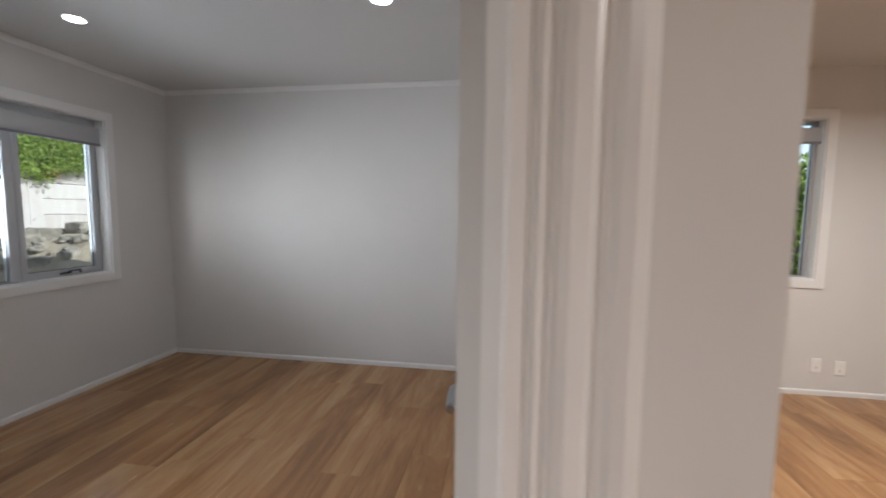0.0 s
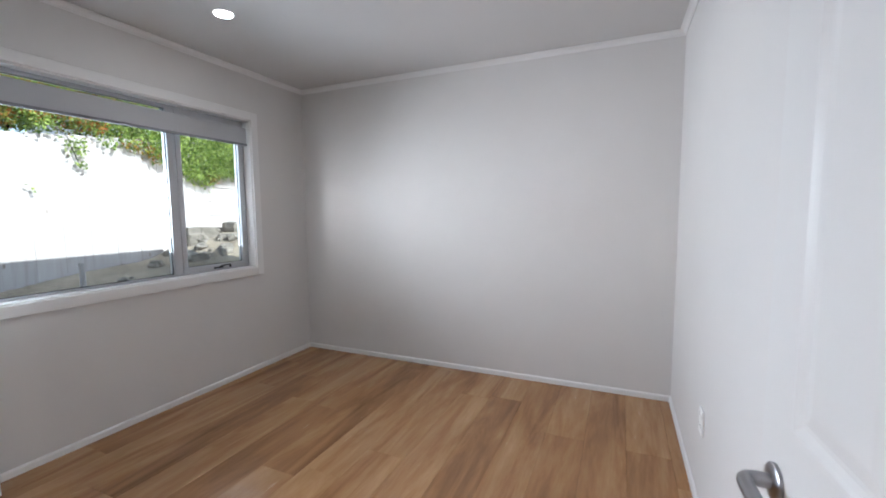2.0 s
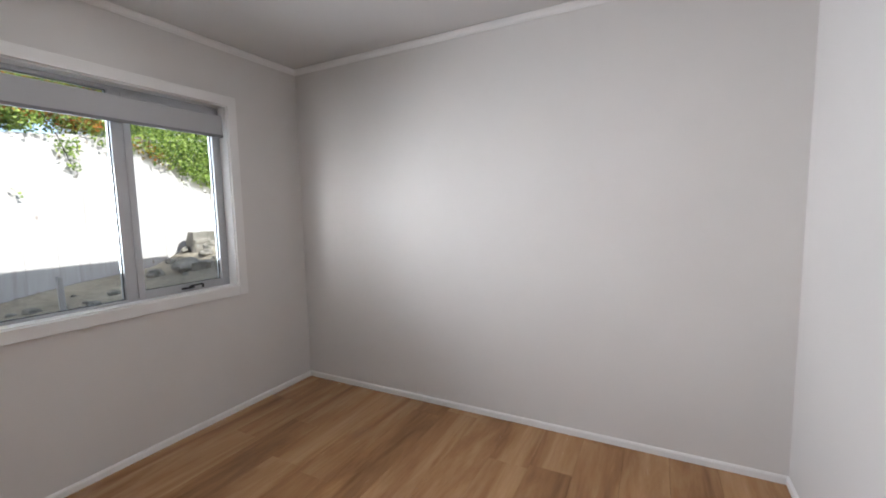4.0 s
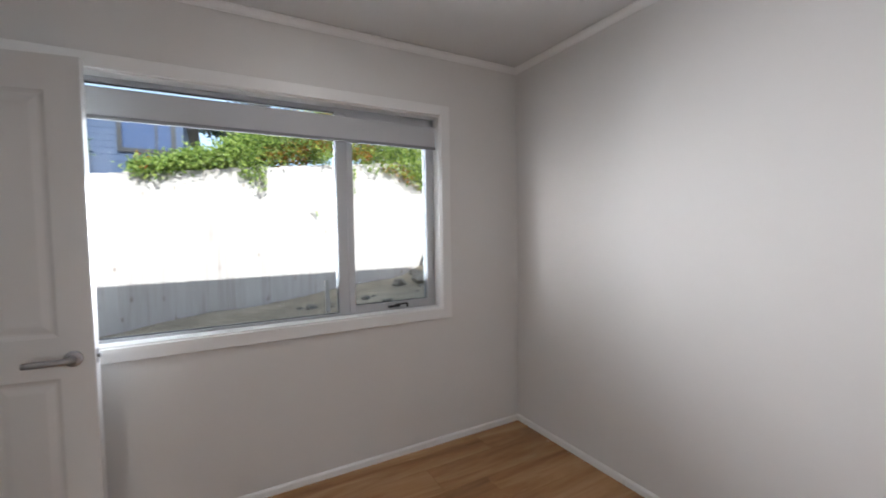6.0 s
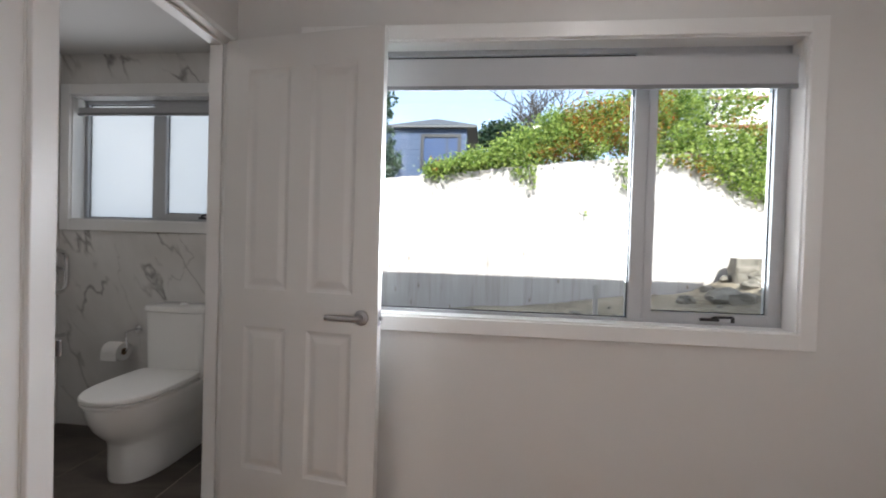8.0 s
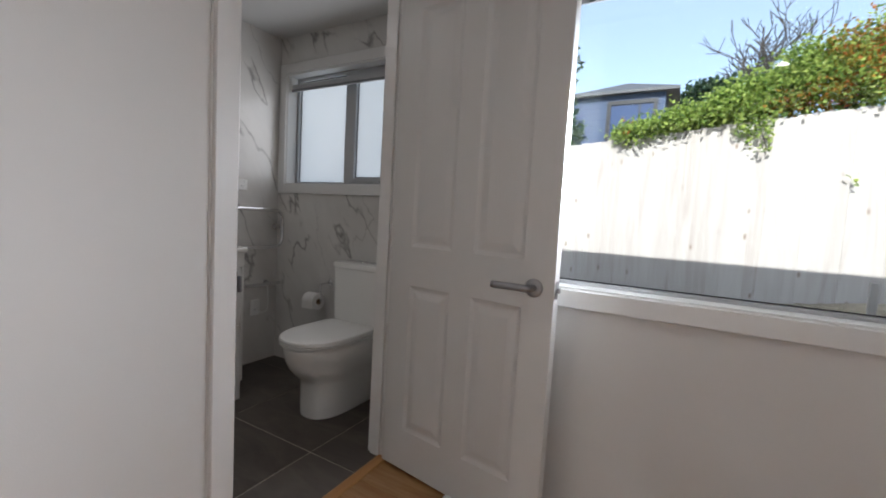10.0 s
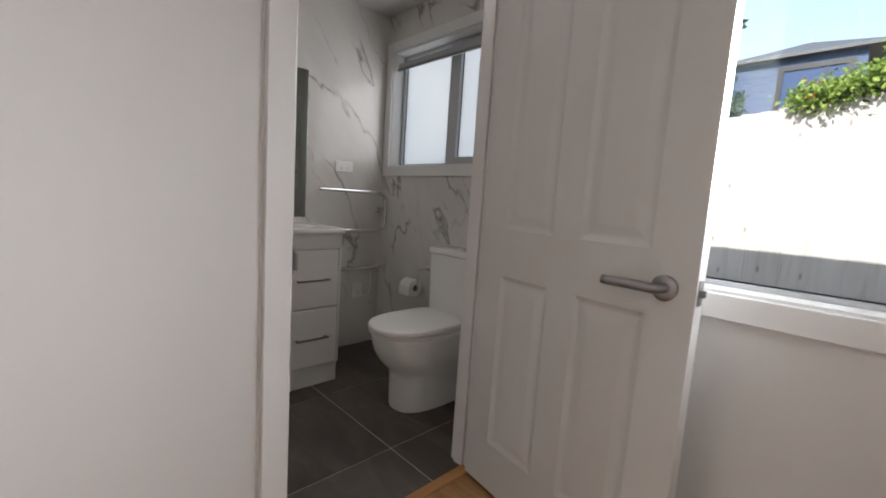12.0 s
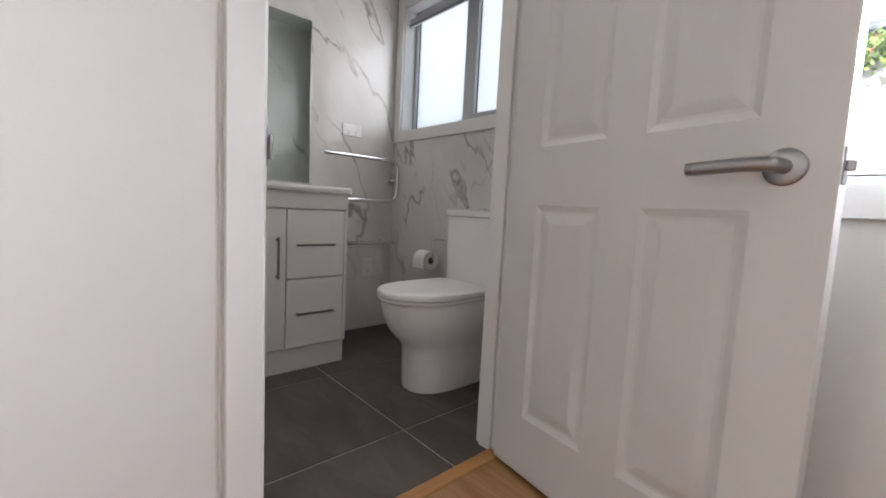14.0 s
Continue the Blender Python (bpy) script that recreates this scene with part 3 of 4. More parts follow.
def roller_blind(axis, inner, sgn, a0, a1, ztop, drop, label):
    blind = thing("roller_blind", label, "blind")

    def rod(c_out, z, r, p0, p1):
        q = inner + sgn * c_out
        return tube([(q, p0, z), (q, p1, z)] if axis == "x" else [(p0, q, z), (p1, q, z)], r, 20)

    part("roll", rod(0.045, ztop - 0.070, 0.019, a0 + 0.012, a1 - 0.012), BLINDM, blind, "", True)
    o = inner + sgn * 0.022
    if axis == "x":
        fab = rbox(o - 0.0006, o + 0.0006, a0 + 0.014, a1 - 0.014, ztop - drop, ztop - 0.060, 0)
        bar = rbox(o - 0.006, o + 0.006, a0 + 0.013, a1 - 0.013, ztop - drop - 0.018, ztop - drop + 0.001, 0.003)
        e = [rbox(o - 0.045, o + 0.004, p, p + 0.003, ztop - 0.088, ztop - 0.004, 0.0008) for p in (a0 + 0.004, a1 - 0.007)]
    else:
        fab = rbox(a0 + 0.014, a1 - 0.014, o - 0.0006, o + 0.0006, ztop - drop, ztop - 0.060, 0)
        bar = rbox(a0 + 0.013, a1 - 0.013, o - 0.006, o + 0.006, ztop - drop - 0.018, ztop - drop + 0.001, 0.003)
        e = [rbox(p, p + 0.003, o - 0.004, o + 0.045, ztop - 0.088, ztop - 0.004, 0.0008) for p in (a0 + 0.004, a1 - 0.007)]
    part("fabric", fab, BLINDM, blind)
    part("bottom_bar", bar, BARM, blind, "slim grey bottom rail")
    for b in e:
        part("bracket", b, PLASTIC, blind)
    return blind


roller_blind("x", WX, -1, W0 + 0.012, W1 - 0.012, WZ1 - 0.016, 0.182, "pale grey roller blind rolled nearly up in the window")
roller_blind("x", BWX, -1, BW0 + 0.012, BW1 - 0.012, BZ1 - 0.016, 0.092, "white roller blind rolled fully up above the frosted window")
roller_blind("y", LN, 1, LW0 + 0.012, LW1 - 0.012, LZ1 - 0.016, 0.16, "pale grey roller blind mostly raised behind the living room window")

# ---------------------------------------------------------------- bathroom
CERAMIC = plain("white_ceramic", (0.82, 0.82, 0.80), 0.10)
LACQUER = plain("white_lacquer", (0.76, 0.755, 0.73), 0.30)
PAPER = paint("toilet_paper", (0.80, 0.79, 0.77), 0.95, 0.02, 400.0, 0.2)
CARD = plain("brown_card", (0.22, 0.14, 0.08), 0.9)
MIRROR = plain("mirror_silver", (0.62, 0.68, 0.65), 0.025, 1.0)


def slate_tile():
    m, nt, b = material("dark_floor_tile")
    v = coords(nt)
    info = nt.nodes.new("ShaderNodeObjectInfo")
    sh = nt.nodes.new("ShaderNodeVectorMath")
    sh.operation = "SCALE"
    sh.inputs[0].default_value = (13.0, 29.0, 7.0)
    nt.links.new(info.outputs["Random"], sh.inputs["Scale"])
    ad = nt.nodes.new("ShaderNodeVectorMath")
    nt.links.new(v, ad.inputs[0])
    nt.links.new(sh.outputs[0], ad.inputs[1])
    st = nt.nodes.new("ShaderNodeMapping")
    st.inputs["Scale"].default_value = (5.0, 1.6, 1.0)
    st.inputs["Rotation"].default_value = (0, 0, 0.5)
    nt.links.new(ad.outputs[0], st.inputs["Vector"])
    n1 = node(nt, "ShaderNodeTexNoise", Scale=1.4, Detail=7.0, Roughness=0.62, Distortion=0.8)
    nt.links.new(st.outputs[0], n1.inputs["Vector"])
    n2 = node(nt, "ShaderNodeTexNoise", Scale=90.0, Detail=3.0)
    nt.links.new(v, n2.inputs["Vector"])
    nt.links.new(ramp(nt, n1.outputs["Fac"], [(0.30, (0.046, 0.037, 0.030)), (0.52, (0.088, 0.073, 0.061)), (0.75, (0.135, 0.113, 0.095))]), b.inputs["Base Color"])
    rr = node(nt, "ShaderNodeMapRange", To_Min=0.36, To_Max=0.55)
    nt.links.new(n1.outputs["Fac"], rr.inputs["Value"])
    nt.links.new(rr.outputs[0], b.inputs["Roughness"])
    bump(nt, b, n2.outputs["Fac"], 0.1, 0.001)
    return m


TILE = slate_tile()
GROUT = plain("pale_grout", (0.50, 0.45, 0.39), 0.9)


def superellipse(cx, cy, hx, hy, n, p_front, p_back):
    """Outline, rounder towards +x than towards -x."""
    out = []
    for i in range(n):
        a = 2 * math.pi * i / n
        c, s = math.cos(a), math.sin(a)
        p = p_front if c > 0 else p_back
        out.append((cx + hx * math.copysign(abs(c) ** (2 / p), c), cy + hy * math.copysign(abs(s) ** (2 / p), s)))
    return out


def loft(sections, n_cap=True):
    bm = bmesh.new()
    rings = [[bm.verts.new((x, y, z)) for x, y in ring] for z, ring in sections]
    n = len(rings[0])
    for a, b in zip(rings, rings[1:]):
        for i in range(n):
            bm.faces.new((a[i], a[(i + 1) % n], b[(i + 1) % n], b[i]))
    if n_cap:
        bm.faces.new(rings[0])
        bm.faces.new(rings[-1])
    bmesh.ops.recalc_face_normals(bm, faces=list(bm.faces))
    return bm


def toilet(wx, cy):
    """Back-to-wall close-coupled suite; local origin on the floor at the wall."""
    t = thing("toilet", "white ceramic close-coupled toilet with lid closed, against the tiled wall", "toilet", pose(wx, cy, 0) @ Matrix.Diagonal((0.95, 1, 0.985, 1)))
    N = 64

    def sec(x0, x1, hy, pf=2.1, pb=6.0):
        return superellipse((x0 + x1) / 2, 0, (x1 - x0) / 2, hy, N, pf, pb)

    part("pan", loft([(0.0, sec(0.004, 0.555, 0.128, 2.6)), (0.012, sec(0.002, 0.560, 0.131, 2.6)), (0.10, sec(0.002, 0.562, 0.132, 2.6)), (0.185, sec(0.002, 0.566, 0.135, 2.5)), (0.215, sec(0.002, 0.578, 0.142, 2.4)),
                      (0.245, sec(0.002, 0.612, 0.156, 2.3)), (0.29, sec(0.002, 0.652, 0.170, 2.2)), (0.34, sec(0.002, 0.680, 0.178, 2.1)), (0.39, sec(0.002, 0.695, 0.181, 2.1)), (0.412, sec(0.002, 0.697, 0.181, 2.1)), (0.418, sec(0.006, 0.692, 0.177, 2.1))]),
         CERAMIC, t, "glossy white pan", True)
    seat = part("seat", loft([(0.422, sec(0.20, 0.698, 0.182, 2.1, 9)), (0.426, sec(0.195, 0.703, 0.187, 2.1, 9)), (0.434, sec(0.195, 0.703, 0.187, 2.1, 9)), (0.437, sec(0.20, 0.698, 0.183, 2.1, 9))]), PLASTIC, t, "white seat ring", True)
    part("lid", loft([(0.439, sec(0.185, 0.700, 0.184, 2.15, 9)), (0.443, sec(0.180, 0.706, 0.190, 2.15, 9)), (0.456, sec(0.180, 0.706, 0.190, 2.15, 9)), (0.463, sec(0.184, 0.700, 0.186, 2.15, 9)), (0.466, sec(0.20, 0.685, 0.172, 2.15, 9)), (0.467, sec(0.25, 0.62, 0.12, 2.15, 9))]),
         PLASTIC, t, "closed white lid", True)
    for s in (-1, 1):
        h = part("hinge", lathe([(0.0, -0.02), (0.011, -0.02), (0.012, 0.0), (0.011, 0.02), (0.0, 0.02)], 16, "y"), CHROME, t, "chrome lid hinge", True)
        h.location = (0.19, s * 0.075, 0.437)
    part("cistern", loft([(0.405, sec(0.002, 0.182, 0.170, 9, 12)), (0.42, sec(0.002, 0.186, 0.175, 9, 12)), (0.786, sec(0.002, 0.192, 0.182, 9, 12)), (0.792, sec(0.002, 0.190, 0.180, 9, 12))]), CERAMIC, t, "tall white cistern", True)
    lidc = part("cistern_lid", loft([(0.794, sec(0.001, 0.196, 0.186, 9, 12)), (0.798, sec(0.001, 0.200, 0.190, 9, 12)), (0.818, sec(0.001, 0.200, 0.190, 9, 12)), (0.826, sec(0.004, 0.196, 0.186, 9, 12)), (0.829, sec(0.014, 0.184, 0.174, 9, 12))]), CERAMIC, t, "white cistern lid", True)
    b = part("flush_button", lathe([(0.0, 0.008), (0.020, 0.008), (0.023, 0.005), (0.026, 0.001), (0.026, -0.004), (0.0, -0.004)], 28), CHROME, lidc, "round chrome dual-flush button", True)
    b.location = (0.10, 0.0, 0.829)
    return t


toilet(BWX, 0.262)


def bar_handle(parent, x, y, z, length, upright):
    """Slim square bar pull on two feet."""
    a = length / 2
    if upright:
        h = part("handle", rbox(x - 0.005, x + 0.005, y + 0.022, y + 0.030, z - a, z + a, 0.002), STEEL, parent, "brushed steel bar pull")
        for s in (-a + 0.012, a - 0.012):
            part("foot", rbox(x - 0.004, x + 0.004, y - 0.001, y + 0.023, z + s - 0.004, z + s + 0.004, 0.001), STEEL, h)
    else:
        h = part("handle", rbox(x - a, x + a, y + 0.022, y + 0.030, z - 0.005, z + 0.005, 0.002), STEEL, parent, "brushed steel bar pull")
        for s in (-a + 0.012, a - 0.012):
            part("foot", rbox(x + s - 0.004, x + s + 0.004, y - 0.001, y + 0.023, z - 0.004, z + 0.004, 0.001), STEEL, h)
    return h


def vanity(x0, x1, yb, yf):
    v = thing("vanity_unit", "white two-drawer bathroom vanity with steel pulls, on a kickboard", "vanity")
    part("carcass", rbox(x0, x1, yb + 0.001, yf - 0.020, 0.115, 0.862, 0.002), LACQUER, v)
    part("kickboard", rbox(x0 + 0.004, x1 - 0.001, yb + 0.001, yf - 0.016, 0.0, 0.114, 0.001), LACQUER, v, "white kickboard")
    part("apron", rbox(x0, x1, yf - 0.019, yf - 0.001, 0.782, 0.862, 0.0025), LACQUER, v)
    for a, b in ((x0, x0 + 0.016), (x1 - 0.016, x1)):
        part("side_panel", rbox(a, b, yf - 0.019, yf - 0.002, 0.115, 0.780, 0.0015), LACQUER, v)
    mid = x0 + 0.31
    for z0, z1, hz in ((0.455, 0.776, 0.612), (0.120, 0.448, 0.285)):
        d = part("drawer", rbox(x0 + 0.019, mid - 0.002, yf - 0.019, yf, z0, z1, 0.004), LACQUER, v, "white drawer front")
        bar_handle(d, (x0 + 0.019 + mid) / 2 + 0.01, yf, hz, 0.19, False)
    d = part("door", rbox(mid + 0.002, x1 - 0.019, yf - 0.019, yf, 0.120, 0.776, 0.004), LACQUER, v, "white cupboard door")
    bar_handle(d, mid + 0.045, yf, 0.555, 0.19, True)
    top = tagged(new("basin_top"), "glossy white ceramic basin top on the vanity", "basin")
    N = 40
    bx, by = (x0 + x1) / 2, (yb + yf) / 2 + 0.01

    def ring(hx, hy, p=3.0):
        return superellipse(bx, by, hx, hy, N, p, p)

    o = superellipse(bx, (yb + yf) / 2 + 0.008, (x1 - x0) / 2 + 0.014, (yf - yb) / 2 + 0.009, N, 40, 40)
    secs = [(0.863, [(bx + (x - bx) * 0.985, y - 0.003) for x, y in o]), (0.868, o), (0.888, o), (0.893, [(bx + (x - bx) * 0.992, by + (y - by) * 0.985) for x, y in o]),
            (0.891, ring(0.225, 0.145)), (0.880, ring(0.215, 0.137)), (0.835, ring(0.185, 0.115)), (0.800, ring(0.12, 0.075, 2.3)), (0.796, ring(0.03, 0.03, 2))]
    part("basin", loft(secs), CERAMIC, top, "", True)
    part("waste", lathe([(0.0, 0.800), (0.019, 0.800), (0.021, 0.797), (0.021, 0.792), (0.0, 0.792)], 24), CHROME, top, "chrome waste", True).location = (bx, by, 0)
    return v


VX0, VX1, VF = -2.592, -1.992, -0.205
vanity(VX0, VX1, BSY, VF)
mir = thing("mirror", "frameless rectangular wall mirror above the vanity", "mirror")
part("mirror_glass", rbox(-2.585, -1.985, BSY + 0.003, BSY + 0.008, 0.925, 1.83, 0.0015), MIRROR, mir)
part("backing", rbox(-2.58, -1.99, BSY, BSY + 0.0025, 0.93, 1.825, 0), RUBBER, mir)


def towel_rail():
    y = BSY + 0.07
    r = thing("towel_rail", "polished chrome serpentine heated towel rail on the tiled wall", "towel rail")
    part("tube", tube([(-2.645, y, 1.112), (-3.165, y, 1.112), (-3.165, y, 0.845), (-2.66, y, 0.845), (-2.66, y, 0.578), (-3.155, y, 0.578)], 0.0125, 16, 0.075, 8), CHROME, r, "bent chrome tube", True)
    for x, z in ((-3.155, 0.99), (-3.085, 0.578), (-2.66, 0.70)):
        m = part("wall_mount", tube([(x, BSY, z), (x, y - 0.004, z)], 0.011, 14), CHROME, r, "chrome wall mount", True)
        part("flange", lathe([(0.0, 0.0), (0.022, 0.0), (0.022, 0.006), (0.014, 0.009), (0.0, 0.009)], 24, "y"), CHROME, m, "", True).location = (x, BSY, z)
    part("cable", tube([(-3.085, BSY + 0.02, 0.575), (-3.10, BSY + 0.02, 0.46), (-3.09, BSY + 0.025, 0.37), (-3.03, BSY + 0.03, 0.36), (-3.0, BSY + 0.03, 0.415)], 0.004, 8, 0.03), PLASTIC, r, "white flex", True)
    return r


towel_rail()


def power_point(m, label, gangs=2, w=0.116, h=0.072, group=""):
    """Wall outlet plate; local +y comes out of the wall."""
    p = thing("power_point", label, "power outlet", m, group)
    pl = part("plate", rbox(-w / 2, w / 2, 0, 0.009, -h / 2, h / 2, 0.004, 3), PLASTIC, p)
    for s in ([-1, 1] if gangs == 2 else [0]):
        part("switch", rbox(s * w * 0.33 - 0.006, s * w * 0.33 + 0.006, 0.008, 0.013, h * 0.14, h * 0.36, 0.0015), PLASTIC, p, "white rocker switch")
        bm = bmesh.new()
        for dx, dz, a in ((-0.006, 0.0, 0.5), (0.006, 0.0, -0.5), (0, -0.011, 0)):
            vs = box(bm, -0.0011, 0.0011, 0.0088, 0.0094, -0.004, 0.004)
            rot = Matrix.Translation((s * w * 0.2 + dx, 0, -h * 0.12 + dz)) @ Matrix.Rotation(a, 4, "Y")
            bmesh.ops.transform(bm, matrix=rot, verts=vs)
        part("slots", bm, RUBBER, p, "dark socket slots")
    return p


power_point(pose(-2.855, BSY, 1.272), "white double power point on the marble tile", 2, 0.13)
power_point(pose(-3.0, BSY, 0.405), "white single power point low on the tile", 1, 0.075, 0.115)
power_point(pose(EX, 2.80, 0.41, 0, 0, 90), "white double power point low on the bedroom wall", 2, 0.075, 0.116)


def roll_holder():
    x = BWX
    h = thing("toilet_roll_holder", "chrome toilet roll holder on the tiled wall", "roll holder")
    part("flange", lathe([(0.0, 0.0), (0.023, 0.0), (0.023, 0.006), (0.012, 0.010), (0.0, 0.010)], 24, "x"), CHROME, h, "", True).location = (x, -0.115, 0.635)
    part("arm", tube([(x + 0.004, -0.115, 0.635), (x + 0.092, -0.115, 0.635), (x + 0.092, -0.105, 0.521), (x + 0.092, -0.235, 0.521)], 0.006, 10, 0.018), CHROME, h, "bent chrome arm", True)
    r = thing("toilet_roll", "full white toilet roll on its holder", "toilet roll", pose(x + 0.092, -0.175, 0.515))
    bm = lathe([(0.021, -0.05), (0.054, -0.05), (0.055, -0.047), (0.055, 0.047), (0.054, 0.05), (0.021, 0.05), (0.021, -0.05)], 40, "y")
    part("paper", bm, PAPER, r, "", True)
    part("core", lathe([(0.0135, -0.0505), (0.0205, -0.0505), (0.0205, 0.0505), (0.0135, 0.0505), (0.0135, -0.0505)], 28, "y"), CARD, r, "brown card core", True)
    part("loose_sheet", rbox(0.052, 0.0555, -0.05, 0.05, -0.045, 0.004, 0), PAPER, r, "hanging end sheet")


roll_holder()
stop = thing("door_stop", "small white door stop on the floor under the open door", "door stop", pose(-2.475, 1.235, 0))
part("base", lathe([(0.0, 0.0), (0.021, 0.0), (0.021, 0.004), (0.014, 0.009), (0.013, 0.028), (0.0, 0.028)], 24), PLASTIC, stop, "", True)
part("buffer", lathe([(0.0, 0.028), (0.0165, 0.028), (0.018, 0.034), (0.016, 0.041), (0.0, 0.043)], 24), PLASTIC, stop, "white rubber cap", True)



# ---------------------------------------------------------------- lamps
def downlight(x, y, group, power, tint=(1.0, 0.96, 0.91), angle=130, z=CE):
    lamp = thing("downlight", "round white recessed downlight, switched on", "downlight", pose(x, y, z), group)
    part("ring", lathe([(0.049, -0.002), (0.054, -0.006), (0.060, -0.003), (0.061, 0.0), (0.049, 0.0)], 32), PLASTIC, lamp, "white trim ring", True)
    part("lens", lathe([(0.0, -0.0045), (0.043, -0.0045), (0.050, -0.003), (0.050, -0.001), (0.0, -0.001)], 32), LAMP, lamp, "glowing lens")
    ld = bpy.data.lights.new("downlight_beam", "AREA")
    ld.shape, ld.size, ld.energy, ld.color, ld.spread = "DISK", 0.09, power, tint, radians(angle)
    lo = new("downlight_beam", ld)
    lo.matrix_world = look((x, y, z - 0.012), (x, y, 0))
    return lamp


for x, y in ((-1.955, 2.543), (-0.10, 2.56)):
    downlight(x, y, "bedroom downlights", 0.36, (1.0, 0.89, 0.76))
# living room and hall lamps are unseen, added to brighten trim and walls
for x, y, power in ((2.6, 2.2, 26.0), (2.6, 0.0, 20.0), (0.2, -1.0, 13.0)):
    downlight(x, y, "living room downlights", power, (1.0, 0.91, 0.80) if x > 1 else (1.0, 0.95, 0.89), 160 if x > 1 else 130)
downlight(-1.75, 0.05, "bathroom downlight", 0.34, (1.0, 0.90, 0.78), 130, BCE)


for x, z in ((3.02, 0.24), (3.19, 0.225)):
    power_point(pose(x, LN, z, 0, 0, 180), "white power point low on the living room wall", 1, 0.075, 0.115)

# ---------------------------------------------------------------- outside
def timber_grey():
    """Weathered pine palings, pale grey-brown, long upright grain, knots."""
    m, nt, b = material("weathered_pine")
    info = nt.nodes.new("ShaderNodeObjectInfo")
    sh = nt.nodes.new("ShaderNodeVectorMath")
    sh.operation = "SCALE"
    sh.inputs[0].default_value = (31.0, 17.0, 43.0)
    nt.links.new(info.outputs["Random"], sh.inputs["Scale"])
    ad = nt.nodes.new("ShaderNodeVectorMath")
    nt.links.new(coords(nt, (16, 16, 1.2)), ad.inputs[0])
    nt.links.new(sh.outputs[0], ad.inputs[1])
    n1 = node(nt, "ShaderNodeTexNoise", Scale=1.0, Detail=7.0, Roughness=0.65, Distortion=0.6)
    nt.links.new(ad.outputs[0], n1.inputs["Vector"])
    ad2 = nt.nodes.new("ShaderNodeVectorMath")
    nt.links.new(coords(nt, (7, 7, 3.2)), ad2.inputs[0])
    nt.links.new(sh.outputs[0], ad2.inputs[1])
    vo = nt.nodes.new("ShaderNodeTexVoronoi")
    vo.inputs["Scale"].default_value = 1.0
    nt.links.new(ad2.outputs[0], vo.inputs["Vector"])
    knot = ramp(nt, vo.outputs["Distance"], [(0.04, (0.50, 0.40, 0.32)), (0.13, (1, 1, 1))])
    per = node(nt, "ShaderNodeMapRange", To_Min=-0.09, To_Max=0.09)
    nt.links.new(info.outputs["Random"], per.inputs["Value"])
    tot = node(nt, "ShaderNodeMath")
    nt.links.new(n1.outputs["Fac"], tot.inputs[0])
    nt.links.new(per.outputs[0], tot.inputs[1])
    base = ramp(nt, tot.outputs[0], [(0.25, (0.35, 0.31, 0.285)), (0.5, (0.425, 0.395, 0.375)), (0.75, (0.48, 0.455, 0.435))])
    mx = nt.nodes.new("ShaderNodeMix")
    mx.data_type, mx.blend_type = "RGBA", "MULTIPLY"
    mx.inputs[0].default_value = 1.0
    nt.links.new(base, mx.inputs[6])
    nt.links.new(knot, mx.inputs[7])
    nt.links.new(mx.outputs[2], b.inputs["Base Color"])
    b.inputs["Roughness"].default_value = 0.85
    bump(nt, b, n1.outputs["Fac"], 0.3, 0.004)
    return m


def soil():
    m, nt, b = material("dry_soil")
    v = coords(nt)
    n1 = node(nt, "ShaderNodeTexNoise", Scale=1.3, Detail=6.0, Roughness=0.65)
    n2 = node(nt, "ShaderNodeTexNoise", Scale=26.0, Detail=6.0, Roughness=0.7)
    for n in (n1, n2):
        nt.links.new(v, n.inputs["Vector"])
    mix = node(nt, "ShaderNodeMix")
    mix.inputs[0].default_value = 0.6
    nt.links.new(n1.outputs["Fac"], mix.inputs[2])
    nt.links.new(n2.outputs["Fac"], mix.inputs[3])
    nt.links.new(ramp(nt, mix.outputs[0], [(0.35, (0.13, 0.105, 0.072)), (0.5, (0.27, 0.225, 0.165)), (0.65, (0.43, 0.37, 0.28))]), b.inputs["Base Color"])
    b.inputs["Roughness"].default_value = 0.95
    bump(nt, b, n2.outputs["Fac"], 0.8, 0.03)
    return m


def leaf_mat(name, c0, c1, c2):
    m, nt, b = material(name)
    g = nt.nodes.new("ShaderNodeNewGeometry")
    nt.links.new(ramp(nt, g.outputs["Random Per Island"], [(0.1, c0), (0.5, c1), (0.95, c2)]), b.inputs["Base Color"])
    b.inputs["Roughness"].default_value = 0.6
    b.inputs["Specular IOR Level"].default_value = 0.2
    out = nt.nodes["Material Output"]
    tl = nt.nodes.new("ShaderNodeBsdfTranslucent")
    nt.links.new(ramp(nt, g.outputs["Random Per Island"], [(0.1, [x * 1.2 for x in c0]), (0.9, [x * 1.3 for x in c2])]), tl.inputs["Color"])
    mx = nt.nodes.new("ShaderNodeMixShader")
    mx.inputs[0].default_value = 0.45
    nt.links.new(b.outputs[0], mx.inputs[1])
    nt.links.new(tl.outputs[0], mx.inputs[2])
    nt.links.new(mx.outputs[0], out.inputs["Surface"])
    return m


def rock_mat():
    m, nt, b = material("grey_rock")
    v = coords(nt)
    n1 = node(nt, "ShaderNodeTexNoise", Scale=5.0, Detail=8.0, Roughness=0.7)
    nt.links.new(v, n1.inputs["Vector"])
    nt.links.new(ramp(nt, n1.outputs["Fac"], [(0.3, (0.08, 0.07, 0.056)), (0.5, (0.19, 0.17, 0.14)), (0.7, (0.34, 0.305, 0.255))]), b.inputs["Base Color"])
    b.inputs["Roughness"].default_value = 0.9
    bump(nt, b, n1.outputs["Fac"], 0.7, 0.03)
    return m


